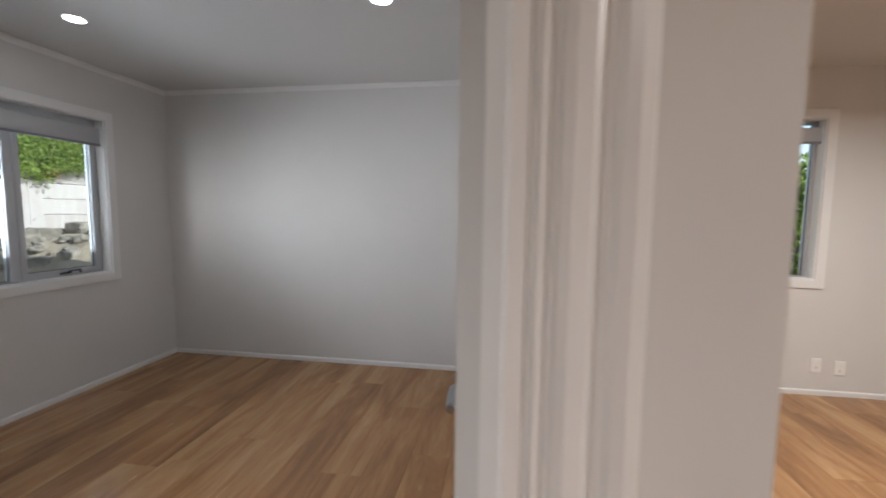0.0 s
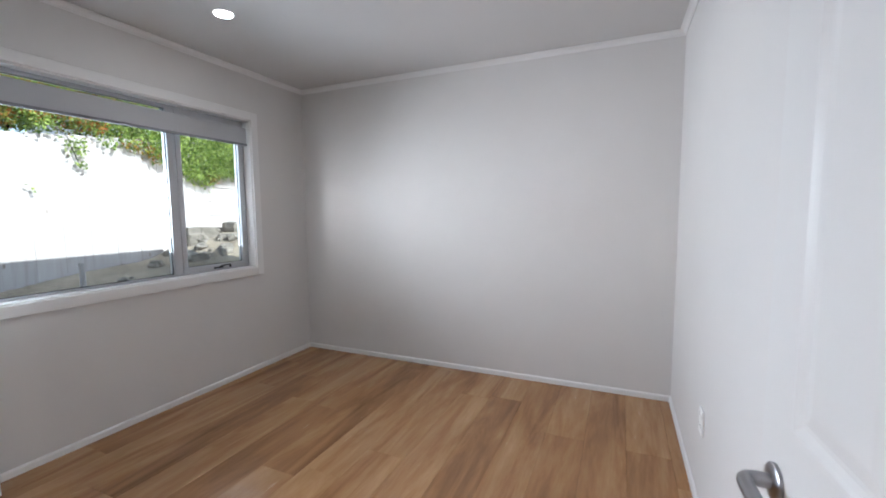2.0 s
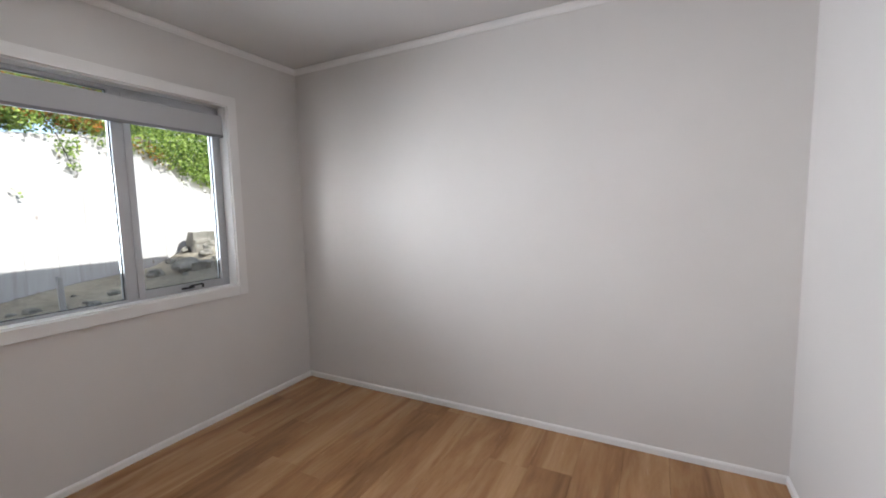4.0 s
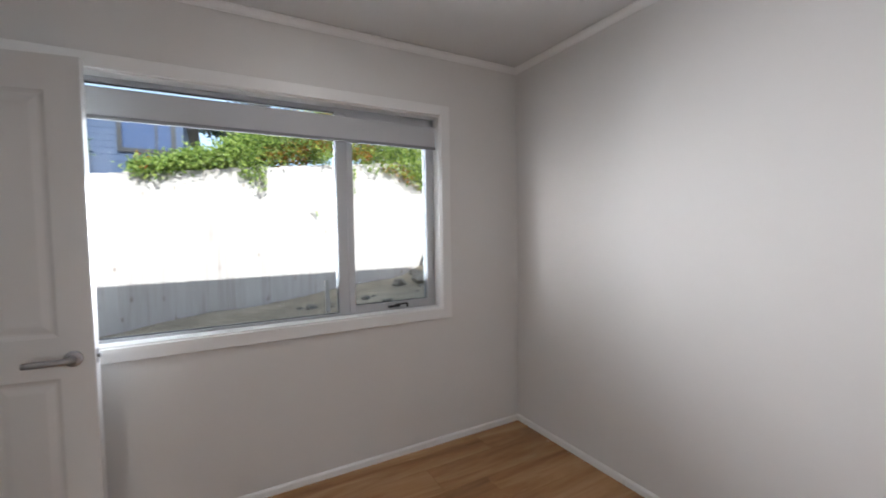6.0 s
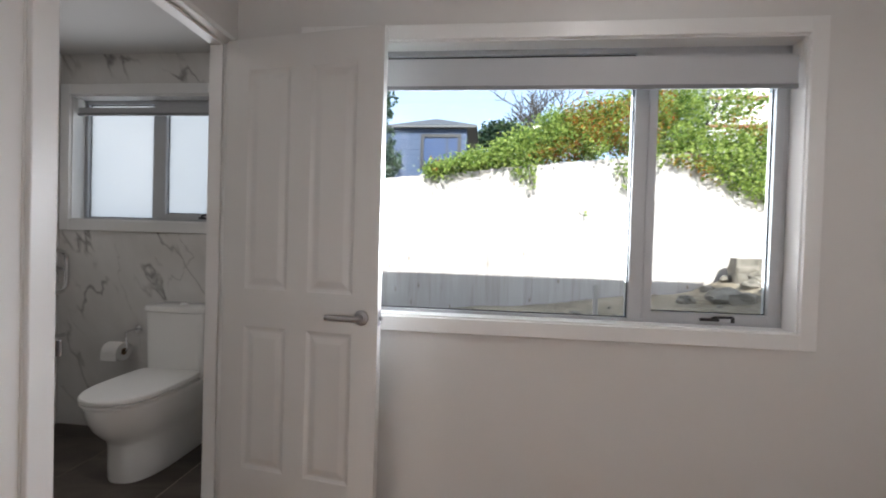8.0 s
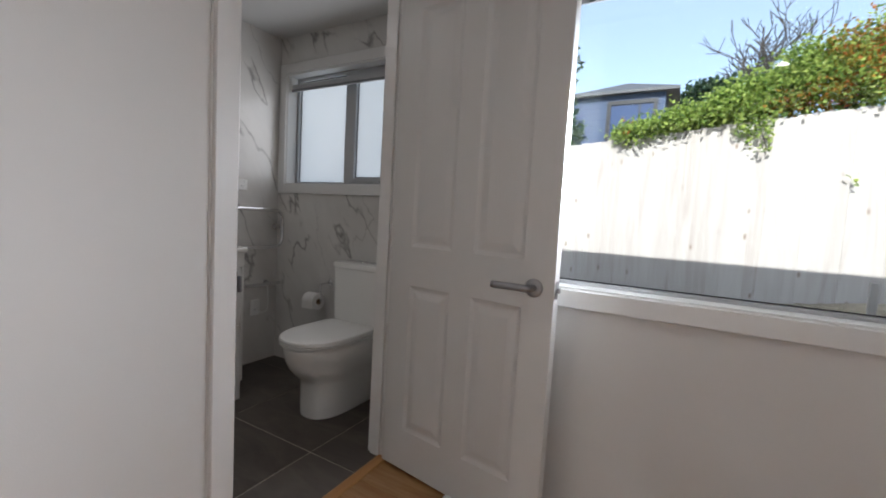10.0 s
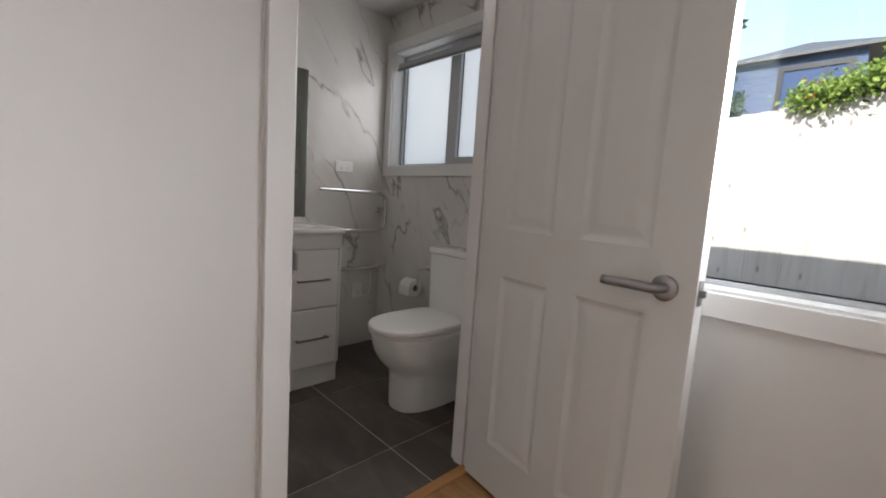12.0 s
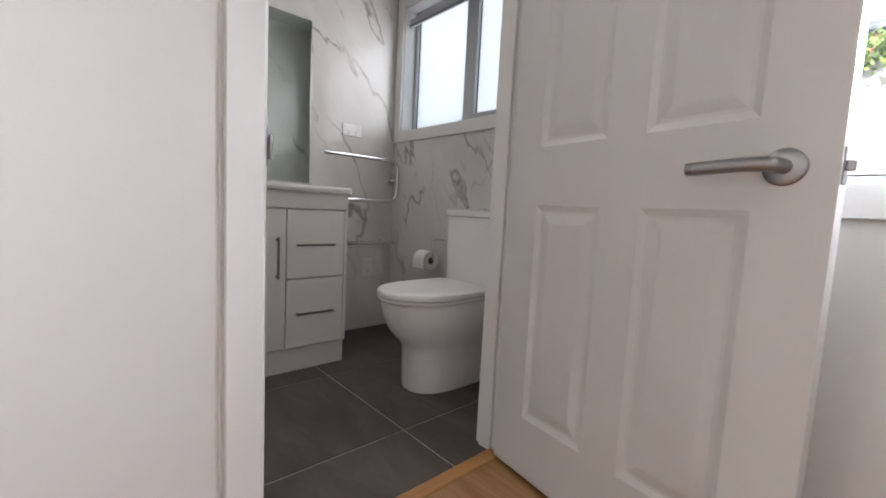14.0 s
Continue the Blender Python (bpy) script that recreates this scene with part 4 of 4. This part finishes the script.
PINE, SOIL, ROCK = timber_grey(), soil(), rock_mat()
LEAF = leaf_mat("leaf_green", (0.08, 0.14, 0.028), (0.22, 0.315, 0.062), (0.38, 0.46, 0.12))
AUTUMN = leaf_mat("leaf_autumn", (0.22, 0.19, 0.03), (0.33, 0.19, 0.03), (0.36, 0.11, 0.03))
DARKLEAF = leaf_mat("leaf_dark", (0.012, 0.03, 0.02), (0.03, 0.06, 0.035), (0.06, 0.10, 0.04))
BARK = plain("grey_bark", (0.05, 0.045, 0.042), 0.9, 0.0, 0.3, 12.0)
FX = -6.2


def ground_z(x, y):
    if -3.42 < x < LE + 0.5 and LS - 0.5 < y < NY + 0.5:
        return -0.45
    if x > -3.42:
        return -0.30
    z = 0.28 + 0.115 * (max(-4.0, min(9.0, y)) - 1.05)
    if x < FX:
        z += 0.9 * min(1.0, (FX - x) / 3.0)
    n = noise.noise(Vector((x * 0.8, y * 0.8, 0.3))) * 0.05 + noise.noise(Vector((x * 3, y * 3, 1.7))) * 0.025
    if y > 4.4 and FX < x < -4.2:
        z += 0.22 * min(1.0, (y - 4.4) / 0.9) * min(1.0, (-4.2 - x) / 0.8)
    return z + n


def spaced(near0, near1, step, far):
    a = [near0 + i * step for i in range(int((near1 - near0) / step) + 1)]
    lo, hi, s = [near0], [a[-1]], step
    while lo[-1] > -far:
        s *= 1.7
        lo.append(lo[-1] - s)
        hi.append(hi[-1] + s)
    return lo[:0:-1] + a + hi[1:]


gx, gy = spaced(-7.2, -3.2, 0.1, 900), spaced(-1.0, 9.0, 0.1, 900)
gv = [(x, y, ground_z(x, y)) for y in gy for x in gx]
nx = len(gx)
gf = [(j * nx + i, j * nx + i + 1, (j + 1) * nx + i + 1, (j + 1) * nx + i) for j in range(len(gy) - 1) for i in range(nx - 1)]
me = bpy.data.meshes.new("ground")
me.from_pydata(gv, [], gf)
me.materials.append(SOIL)
for p in me.polygons:
    p.use_smooth = True
tagged(new("ground", me), "bare dry soil bank with scattered stones", "ground", "", "structure")


def fence():
    fe = thing("fence", "weathered pale timber paling fence, sunlit, on sloping ground", "fence")
    rnd = random.Random(11)
    y = -9.0
    i = 0
    while y < 5.42:
        w = rnd.uniform(0.138, 0.158)
        if abs(y - 2.13) < 0.08:
            y += 0.012
        top = 2.08 + 0.092 * (y - 0.8) + rnd.uniform(-0.006, 0.006)
        top += 0.015 if y > 2.13 else 0.0
        base = 0.24 + 0.115 * (y - 1.05) + rnd.uniform(0, 0.05)
        off = 0.004 if i % 2 else 0.0
        bm = rbox(FX + off, FX + off + 0.014, -w / 2 - (0.018 if off else 0.004), w / 2 + (0.018 if off else 0.004), base, top, 0.0015, 1)
        bmesh.ops.transform(bm, matrix=Matrix.Rotation(rnd.uniform(-0.0025, 0.0025), 4, "X"), verts=list(bm.verts))
        part("paling", bm, PINE, fe).location = (0, y + w / 2, 0)
        y += w
        i += 1
    for dz in (0.25, 0.9, 1.55):
        bm = bmesh.new()
        box(bm, FX - 0.045, FX - 0.002, -9.0, 5.4, 0, 0.075)
        for v in bm.verts:
            v.co.z += 0.28 + 0.11 * (v.co.y - 1.05) + dz
        part("rail", bm, PINE, fe, "long timber rail")
    for py in (-8.9, -7.2, -4.9, -2.55, -0.2, 2.13, 4.5):
        g = ground_z(FX, py)
        part("post", rbox(FX - 0.145, FX - 0.047, py - 0.05, py + 0.05, g - 0.3, 2.05 + 0.092 * (py - 0.8), 0.004, 1), PINE, fe, "square timber post")
    return fe


fence()
sleepers = thing("retaining_wall", "low pale timber sleeper retaining wall at the end of the fence", "retaining wall")
for k in range(7):
    part("sleeper", rbox(FX - 0.12, FX - 0.05, 5.45 + 0.01 * (k % 2), 10.5, 0.62 + 0.235 * k, 0.85 + 0.235 * k, 0.008), PINE, sleepers)
for py in (5.55, 7.6, 9.7):
    part("post", rbox(FX - 0.205, FX - 0.122, py, py + 0.09, 0.4, 2.24, 0.006, 1), PINE, sleepers)
stake = new("stake", mesh_of("stake", rbox(-0.02, 0.02, -0.02, 0.02, -0.25, 0.36, 0.004, 1), PINE))
stake.matrix_world = pose(-4.86, 3.10, 0.50, 1.0, 0.5, 0)
tagged(stake, "short weathered timber stake driven into the soil", "stake")


def rock(x, y, r, seed, flat=0.65, sink=0.3, block=False):
    rnd = random.Random(seed)
    bm = bmesh.new()
    bmesh.ops.create_icosphere(bm, subdivisions=3, radius=r)
    k = Vector((rnd.uniform(0, 50), rnd.uniform(0, 50), rnd.uniform(0, 50)))
    sx, sy = rnd.uniform(0.8, 1.35), rnd.uniform(0.8, 1.35)
    for v in bm.verts:
        n = v.co.normalized()
        q = Vector((round(n.x * 1.6) / 1.6, round(n.y * 1.6) / 1.6, round(n.z * 1.6) / 1.6))
        n = (n * 0.55 + q.normalized() * 0.45 if q.length > 0 else n)
        v.co = n * r * (1 + 0.28 * noise.noise(n * 1.5 + k) + 0.17 * noise.noise(n * 4 + k) + 0.09 * noise.noise(n * 9 + k))
        v.co.x *= sx
        v.co.y *= sy
        v.co.z *= flat
        if block:
            v.co = Vector((max(-r * 0.72, min(r * 0.72, v.co.x)), max(-r * 0.8, min(r * 0.8, v.co.y)), max(-r * 0.55, min(r * 0.5, v.co.z))))
            v.co += Vector((noise.noise(v.co * 14 + k), noise.noise(v.co * 14 - k), noise.noise(v.co * 11 + k * 2))) * 0.018
    ob = new("rock", mesh_of("rock", bm, ROCK))
    ob.matrix_world = pose(x, y, ground_z(x, y) + r * flat * (1 - 2 * sink) * 0.5, 0, 0, rnd.uniform(0, 360))
    return tagged(ob, "rough grey rock lying on the soil bank", "rock", "rocks on the bank")


rr = random.Random(5)
rock(-5.85, 5.12, 0.27, 1, 0.95, 0.3, True)
rock(-5.65, 5.62, 0.23, 2, 0.8, 0.35, True)
rock(-5.35, 4.55, 0.16, 3)
rock(-5.55, 4.25, 0.12, 4)
rock(-5.2, 5.2, 0.11, 6, 0.7)
rock(-5.35, 6.2, 0.2, 7, 0.85, 0.3, True)
for k in range(58):
    rock(rr.uniform(-6.0, -4.7), rr.uniform(4.4, 7.6), rr.uniform(0.045, 0.13), 20 + k, rr.uniform(0.55, 0.8), 0.3, k % 2 == 0)
for k in range(16):
    rock(rr.uniform(-6.0, -4.6), rr.uniform(2.4, 4.6), rr.uniform(0.02, 0.06), 60 + k)


def leaves(points, size, seed):
    """Small folded leaves at the given places, each turned at random; one joined mesh."""
    rnd = np.random.RandomState(seed)
    n = len(points)
    P = np.asarray(points)
    a = rnd.normal(size=(n, 3))
    a /= np.linalg.norm(a, axis=1)[:, None]
    b = np.cross(a, rnd.normal(size=(n, 3)) + np.array([0.9, 0, 0.5]))
    b /= np.linalg.norm(b, axis=1)[:, None]
    c = np.cross(a, b)
    s = (size * rnd.uniform(0.6, 1.35, n))[:, None]
    V = np.stack([P - a * s, P + b * s * 0.55 + c * s * 0.22, P + a * s * 0.1, P - b * s * 0.55 + c * s * 0.22, P + a * s * 1.05], 1).reshape(-1, 3)
    F = []
    for i in range(n):
        k = 5 * i
        F += [(k, k + 1, k + 2), (k, k + 2, k + 3), (k + 1, k + 4, k + 2), (k + 2, k + 4, k + 3)]
    me = bpy.data.meshes.new("leaves")
    me.from_pydata(V.tolist(), [], F)
    return me


def leaf_part(name, me, mat, parent, label=""):
    me.materials.append(mat)
    ob = new(name, me)
    ob.parent = parent
    ob["kind"] = "stuff"
    if label:
        ob["label"] = label
    return ob


def climber():
    c = thing("climbing_shrub", "leafy green climbing shrub with orange autumn leaves, spilling over the fence", "shrub")
    rnd = np.random.RandomState(7)
    tops = ([1.25, 1.6, 2.0, 2.35, 2.9, 3.5, 4.3, 5.0, 5.35, 5.6, 6.2, 8.5], [2.12, 2.24, 2.42, 2.64, 2.93, 3.14, 3.34, 3.30, 3.18, 2.85, 2.8, 3.2])
    G, A = [], []
    for _ in range(6400):
        y = rnd.uniform(1.25, 8.3)
        top = np.interp(y, *tops) + 0.10 * noise.noise(Vector((y * 3, 0, 0)))
        fence_top = 2.05 + 0.092 * (min(y, 5.4) - 0.8)
        low = fence_top + 0.12
        if y > 4.3:
            low = np.interp(y, [4.3, 4.7, 5.2, 5.45, 5.8, 6.5, 8.3], [2.32, 2.2, 1.95, 1.82, 2.0, 2.1, 2.2]) + 0.1 * noise.noise(Vector((y * 5, 3, 0)))
        z = low + (top - low) * rnd.beta(1.1, 1.0)
        x = FX - 0.15 - abs(rnd.normal(0, 0.28)) - 0.25 * max(0, z - fence_top) if z > fence_top else FX + 0.04 + abs(rnd.normal(0, 0.04))
        if z > fence_top and rnd.rand() < 0.35:
            x = FX + rnd.uniform(-0.1, 0.14)
        hole = noise.noise(Vector((y * 2.2, z * 2.6, 5.0)))
        if hole < -0.32 and z > fence_top + 0.1:
            continue
        hot = noise.noise(Vector((y * 1.4, z * 1.9, 9.0))) + 0.35 * math.exp(-((y - 3.7) / 0.9) ** 2) - 0.18
        k = rnd.randint(10, 20)
        pts = np.array([x, y, z]) + rnd.normal(0, 0.055, (k, 3))
        for q in pts:
            (A if hot > 0.13 and rnd.rand() < 0.48 else G).append(q)
    for y0, y1, z0, z1, cnt in ((2.30, 2.68, 1.93, 2.30, 190), (3.55, 3.86, 1.93, 2.34, 130), (2.25, 2.5, 2.08, 2.2, 30), (3.9, 4.3, 2.22, 2.4, 70), (3.2, 3.26, 1.6, 1.72, 8)):
        for _ in range(cnt):
            u = rnd.beta(1.0, 1.5)
            y = (y0 + y1) / 2 + (rnd.rand() - 0.5) * (y1 - y0) * (1 - 0.6 * u)
            G.append(np.array([FX + 0.05 + rnd.rand() * 0.07, y + 0.08 * u, z1 - (z1 - z0) * u]))
    leaf_part("leaves", leaves(G, 0.0235, 1), LEAF, c, "small glossy green leaves")
    leaf_part("autumn_leaves", leaves(A, 0.0225, 2), AUTUMN, c, "yellow and orange leaves")
    for k in range(5):
        y = 1.8 + 0.75 * k
        t = np.interp(y, *tops)
        g = ground_z(FX - 0.35, y)
        part("stem", tube([(FX - 0.35, y, g - 0.1), (FX - 0.4, y + 0.15, g + 0.9), (FX - 0.28, y - 0.1, 0.5 * (g + 0.9 + t)), (FX - 0.3, y + 0.2, t - 0.15)], 0.018, 7, 0.1), BARK, c, "woody stem")
    for y, z in ((2.56, 1.97), (3.7, 2.0)):
        part("stem", tube([(FX - 0.1, y - 0.1, z + 0.45), (FX + 0.06, y - 0.05, z + 0.35), (FX + 0.06, y + 0.06, z)], 0.005, 6, 0.05), BARK, c, "thin hanging stem")
    return c


climber()


def bare_tree(x, y, h, seed, label, spread=0.5):
    rnd = random.Random(seed)
    t = thing("tree", label, "tree", pose(x, y, ground_z(x, y) - 0.1))
    bmt, bmb = bmesh.new(), bmesh.new()

    def seg(bm, p, q, r0, r1):
        d = (q - p).normalized()
        u = d.orthogonal().normalized()
        w = d.cross(u)
        A = [bm.verts.new(p + r0 * (math.cos(k * 1.2566) * u + math.sin(k * 1.2566) * w)) for k in range(5)]
        B = [bm.verts.new(q + r1 * (math.cos(k * 1.2566) * u + math.sin(k * 1.2566) * w)) for k in range(5)]
        for k in range(5):
            bm.faces.new((A[k], A[(k + 1) % 5], B[(k + 1) % 5], B[k]))

    def grow(p, d, ln, r, lev):
        bm = bmt if lev == 0 else bmb
        for _ in range(4):
            q = p + d * ln / 4
            seg(bm, p, q, max(r, 0.011), max(r * 0.88, 0.010))
            p, r = q, r * 0.88
            d = (d + Vector((rnd.uniform(-1, 1), rnd.uniform(-1, 1), rnd.uniform(-0.5, 0.8))) * 0.24).normalized()
            if lev and lev < 4 and rnd.random() < 0.6:
                grow(p, (d + Vector((rnd.uniform(-1, 1), rnd.uniform(-1, 1), rnd.uniform(-0.3, 0.8))) * 0.9).normalized(), ln * 0.55, r * 0.6, lev + 1)
        if lev < 4:
            for _ in range(3 if lev == 0 else 2):
                grow(p, (d + Vector((rnd.uniform(-1, 1), rnd.uniform(-1, 1), rnd.uniform(-0.2, 0.7))) * (spread + 0.3)).normalized(), ln * 0.7, r * 0.7, lev + 1)

    grow(Vector((0, 0, 0)), Vector((0, 0, 1)), h * 0.40, 0.17, 0)
    part("trunk", bmt, BARK, t, "grey trunk")
    part("branches", bmb, BARK, t, "bare twiggy limbs")
    return t


bare_tree(-15.0, 3.15, 5.0, 3, "bare winter tree with dark twiggy branches behind the fence")
bare_tree(-16.5, 3.9, 6.3, 8, "bare winter tree with dark twiggy branches behind the fence")


def leafy(name, x, y, h, rx, ry, rz, n, mat, seed, label):
    t = thing(name, label, "tree" if name == "tree" else "shrub", pose(x, y, ground_z(x, y) - 0.1))
    rnd = np.random.RandomState(seed)
    pts = []
    while len(pts) < n:
        q = rnd.normal(size=3)
        q = q / np.linalg.norm(q) * rnd.uniform(0.35, 1.0) ** 0.5
        if noise.noise(Vector(q * 2.3) + Vector((seed, 0, 0))) < -0.15:
            continue
        c = np.array([q[0] * rx, q[1] * ry, h + q[2] * rz])
        pts.extend(c + rnd.normal(0, 0.09, (6, 3)))
    leaf_part("crown", leaves(pts, 0.075, seed), mat, t, "dense leafy crown")
    part("trunk", tube([(0, 0, 0), (0.05, 0.02, h * 0.5), (0, 0, h)], 0.07, 8, 0.1), BARK, t, "trunk")
    for k in range(5):
        a = k * 1.257
        part("limb", tube([(0, 0, h * 0.55), (rx * 0.4 * math.cos(a), ry * 0.4 * math.sin(a), h * 0.85), (rx * 0.7 * math.cos(a), ry * 0.7 * math.sin(a), h + rz * 0.3)], 0.025, 6, 0.1), BARK, t, "limb")
    return t


leafy("tree", -9.2, -0.45, 1.9, 0.55, 0.6, 0.75, 2400, DARKLEAF, 31, "dark green leafy garden tree behind the fence")
leafy("tree", -10.4, -0.9, 3.6, 0.7, 0.6, 1.2, 2600, DARKLEAF, 32, "tall dark green tree beside the neighbouring house")
leafy("shrub", -15.4, 2.5, 3.75, 0.7, 1.1, 0.45, 2400, DARKLEAF, 33, "dark distant shrub behind the fence")
leafy("shrub", 4.2, 5.9, 1.3, 0.9, 0.9, 1.2, 2200, LEAF, 34, "green garden shrub outside the living room window")
leafy("shrub", 5.3, 7.4, 1.6, 1.3, 1.1, 1.3, 3000, LEAF, 35, "green garden shrub outside the living room window")


def neighbour():
    BLUE = paint("blue_grey_boards", (0.022, 0.048, 0.11), 0.6, 0.06, 40.0)
    ROOFM = plain("dark_roof", (0.07, 0.075, 0.085), 0.6)
    DARK = plain("dark_window_frame", (0.008, 0.010, 0.016), 0.5)
    PANE = plain("shaded_pane", (0.03, 0.055, 0.13), 0.15)
    h = thing("house", "blue-grey weatherboard neighbouring house with a low dark roof", "house")
    X = -12.8
    w = part("wall", rbox(X - 5, X - 0.02, -7, 1.45, 0.6, 4.55, 0), BLUE, h)
    z = 2.4
    while z < 4.52:
        bm = bmesh.new()
        vs = [bm.verts.new(p) for p in ((X - 0.02, -7, z), (X - 0.006, -7, z), (X - 0.014, -7, z + 0.155), (X - 0.02, 1.45, z), (X - 0.006, 1.45, z), (X - 0.014, 1.45, z + 0.155))]
        for f in ((0, 2, 1), (3, 4, 5), (0, 1, 4, 3), (1, 2, 5, 4), (2, 0, 3, 5)):
            bm.faces.new([vs[i] for i in f])
        part("weatherboard", bm, BLUE, w)
        z += 0.155
    bm = bmesh.new()
    eave = [bm.verts.new(p) for p in ((X + 0.16, -0.85, 4.56), (X + 0.16, 1.75, 4.56), (X - 5.4, 1.75, 4.56), (X - 5.4, -0.85, 4.56))]
    lip = [bm.verts.new((v.co.x, v.co.y, 4.63)) for v in eave]
    ridge = [bm.verts.new((X - 0.9, 0.45, 5.12)), bm.verts.new((X - 4.1, 0.45, 5.12))]
    bm.faces.new(eave)
    for k in range(4):
        bm.faces.new((eave[k], eave[(k + 1) % 4], lip[(k + 1) % 4], lip[k]))
    bm.faces.new((lip[0], lip[1], ridge[0]))
    bm.faces.new((lip[1], lip[2], ridge[1], ridge[0]))
    bm.faces.new((lip[2], lip[3], ridge[1]))
    bm.faces.new((lip[3], lip[0], ridge[0], ridge[1]))
    bmesh.ops.recalc_face_normals(bm, faces=list(bm.faces))
    part("roof", bm, ROOFM, h, "low dark hipped roof")
    part("roof", rbox(X - 5.4, X + 0.12, -7.3, -0.7, 4.5, 4.6, 0.01), ROOFM, h, "flat dark roof")
    win = part("window", rbox(X + 0.007, X + 0.012, 0.2, 1.19, 3.5, 4.3, 0), PANE, h, "dark blue window pane")
    bm = bmesh.new()
    frame_bars(bm, X + 0.013, X + 0.045, 0.10, 1.29, 3.40, 4.40, 0.10)
    box(bm, X + 0.013, X + 0.04, 0.86, 0.90, 3.5, 4.3)
    part("frame", bm, DARK, win, "dark window frame")
    h2 = thing("house", "white weatherboard neighbouring house with red-brown trim, behind the shrub", "house")
    WHITE = paint("white_boards", (0.72, 0.72, 0.70), 0.6, 0.05, 40.0)
    RED = plain("red_brown_trim", (0.30, 0.10, 0.07), 0.6)
    w2 = part("wall", rbox(-16, -11.02, 7.2, 14, 1.0, 6.2, 0), WHITE, h2)
    for k in range(16):
        part("weatherboard", rbox(-11.018, -11.0, 7.2, 14, 3.4 + 0.18 * k, 3.565 + 0.18 * k, 0.004, 1), WHITE, w2)
    for zz in (4.1, 4.75, 5.6):
        part("trim_board", rbox(-11.0, -10.96, 7.15, 14, zz, zz + 0.07, 0.005, 1), RED, h2, "red-brown trim board")
    part("roof", rbox(-16.4, -10.6, 6.9, 14.4, 6.2, 6.35, 0.02), ROOFM, h2)


neighbour()



# ---------------------------------------------------------------- floor boards
def boards(parent, x0, x1, y0, y1, wd, ln, seed, mat):
    rnd = random.Random(seed)
    cache = {}
    x = x0
    while x < x1 - 0.004:
        w = min(wd, x1 - x)
        y = y0 - rnd.uniform(0, ln)
        while y < y1:
            a, b = max(y, y0), min(y + ln, y1)
            if b - a > 0.004:
                key = (round(w, 3), round(b - a, 3))
                if key not in cache:
                    g = 0.0004
                    cache[key] = mesh_of("board", rbox(g, w - g, g, b - a - g, -0.012, 0, 0.0007, 1), mat)
                ob = new("board", cache[key])
                ob.location = (x, a, 0)
                ob.parent = parent
            y += ln
        x += wd


floor_bed = tagged(new("floor"), "warm brown oak-look plank floor", "floor", "", "structure")
boards(floor_bed, WX, EX, SY, NY, 0.225, 1.52, 3, FLOORW)
boards(floor_bed, HX0, HX1, HY - 0.4, SY, 0.225, 1.52, 4, FLOORW)
floor_liv = tagged(new("floor_living"), "warm brown oak-look plank floor of the living room", "floor", "", "structure")
boards(floor_liv, LX, LE, LS, LN, 0.225, 1.52, 5, FLOORW)
boards(floor_liv, BEX + 0.2, LX, LS, HY - 0.4, 0.225, 1.52, 6, FLOORW)

# bathroom floor tiles
structure("floor_grout", rbox(BWX, BEX, BSY, 0.80, -0.0119, -0.0022, 0), GROUT, "pale grout bed under the bathroom tiles", "floor")
floor_bath = tagged(new("floor_bathroom"), "large dark grey-brown floor tiles with pale joints", "floor", "", "structure")
tile_cache = {}
for i in range(-2, 4):
    for k in range(-2, 3):
        x0, x1 = max(BWX, -2.44 + 0.6 * i), min(BEX, -2.44 + 0.6 * (i + 1))
        y0, y1 = max(BSY, -0.075 + 0.6 * k), min(0.80, -0.075 + 0.6 * (k + 1))
        if x1 - x0 < 0.02 or y1 - y0 < 0.02:
            continue
        key = (round(x1 - x0, 3), round(y1 - y0, 3))
        if key not in tile_cache:
            g = 0.0023
            tile_cache[key] = mesh_of("tile", rbox(g, key[0] - g, g, key[1] - g, -0.009, 0.0, 0.001, 1), TILE)
        ob = new("tile", tile_cache[key])
        ob.location = (x0, y0, 0)
        ob.parent = floor_bath
structure("threshold", rbox(BX0 + 0.001, BX1 - 0.001, 0.80, 0.848, -0.011, 0.006, 0.005), STRIPW, "golden timber threshold strip in the bathroom doorway", "threshold")
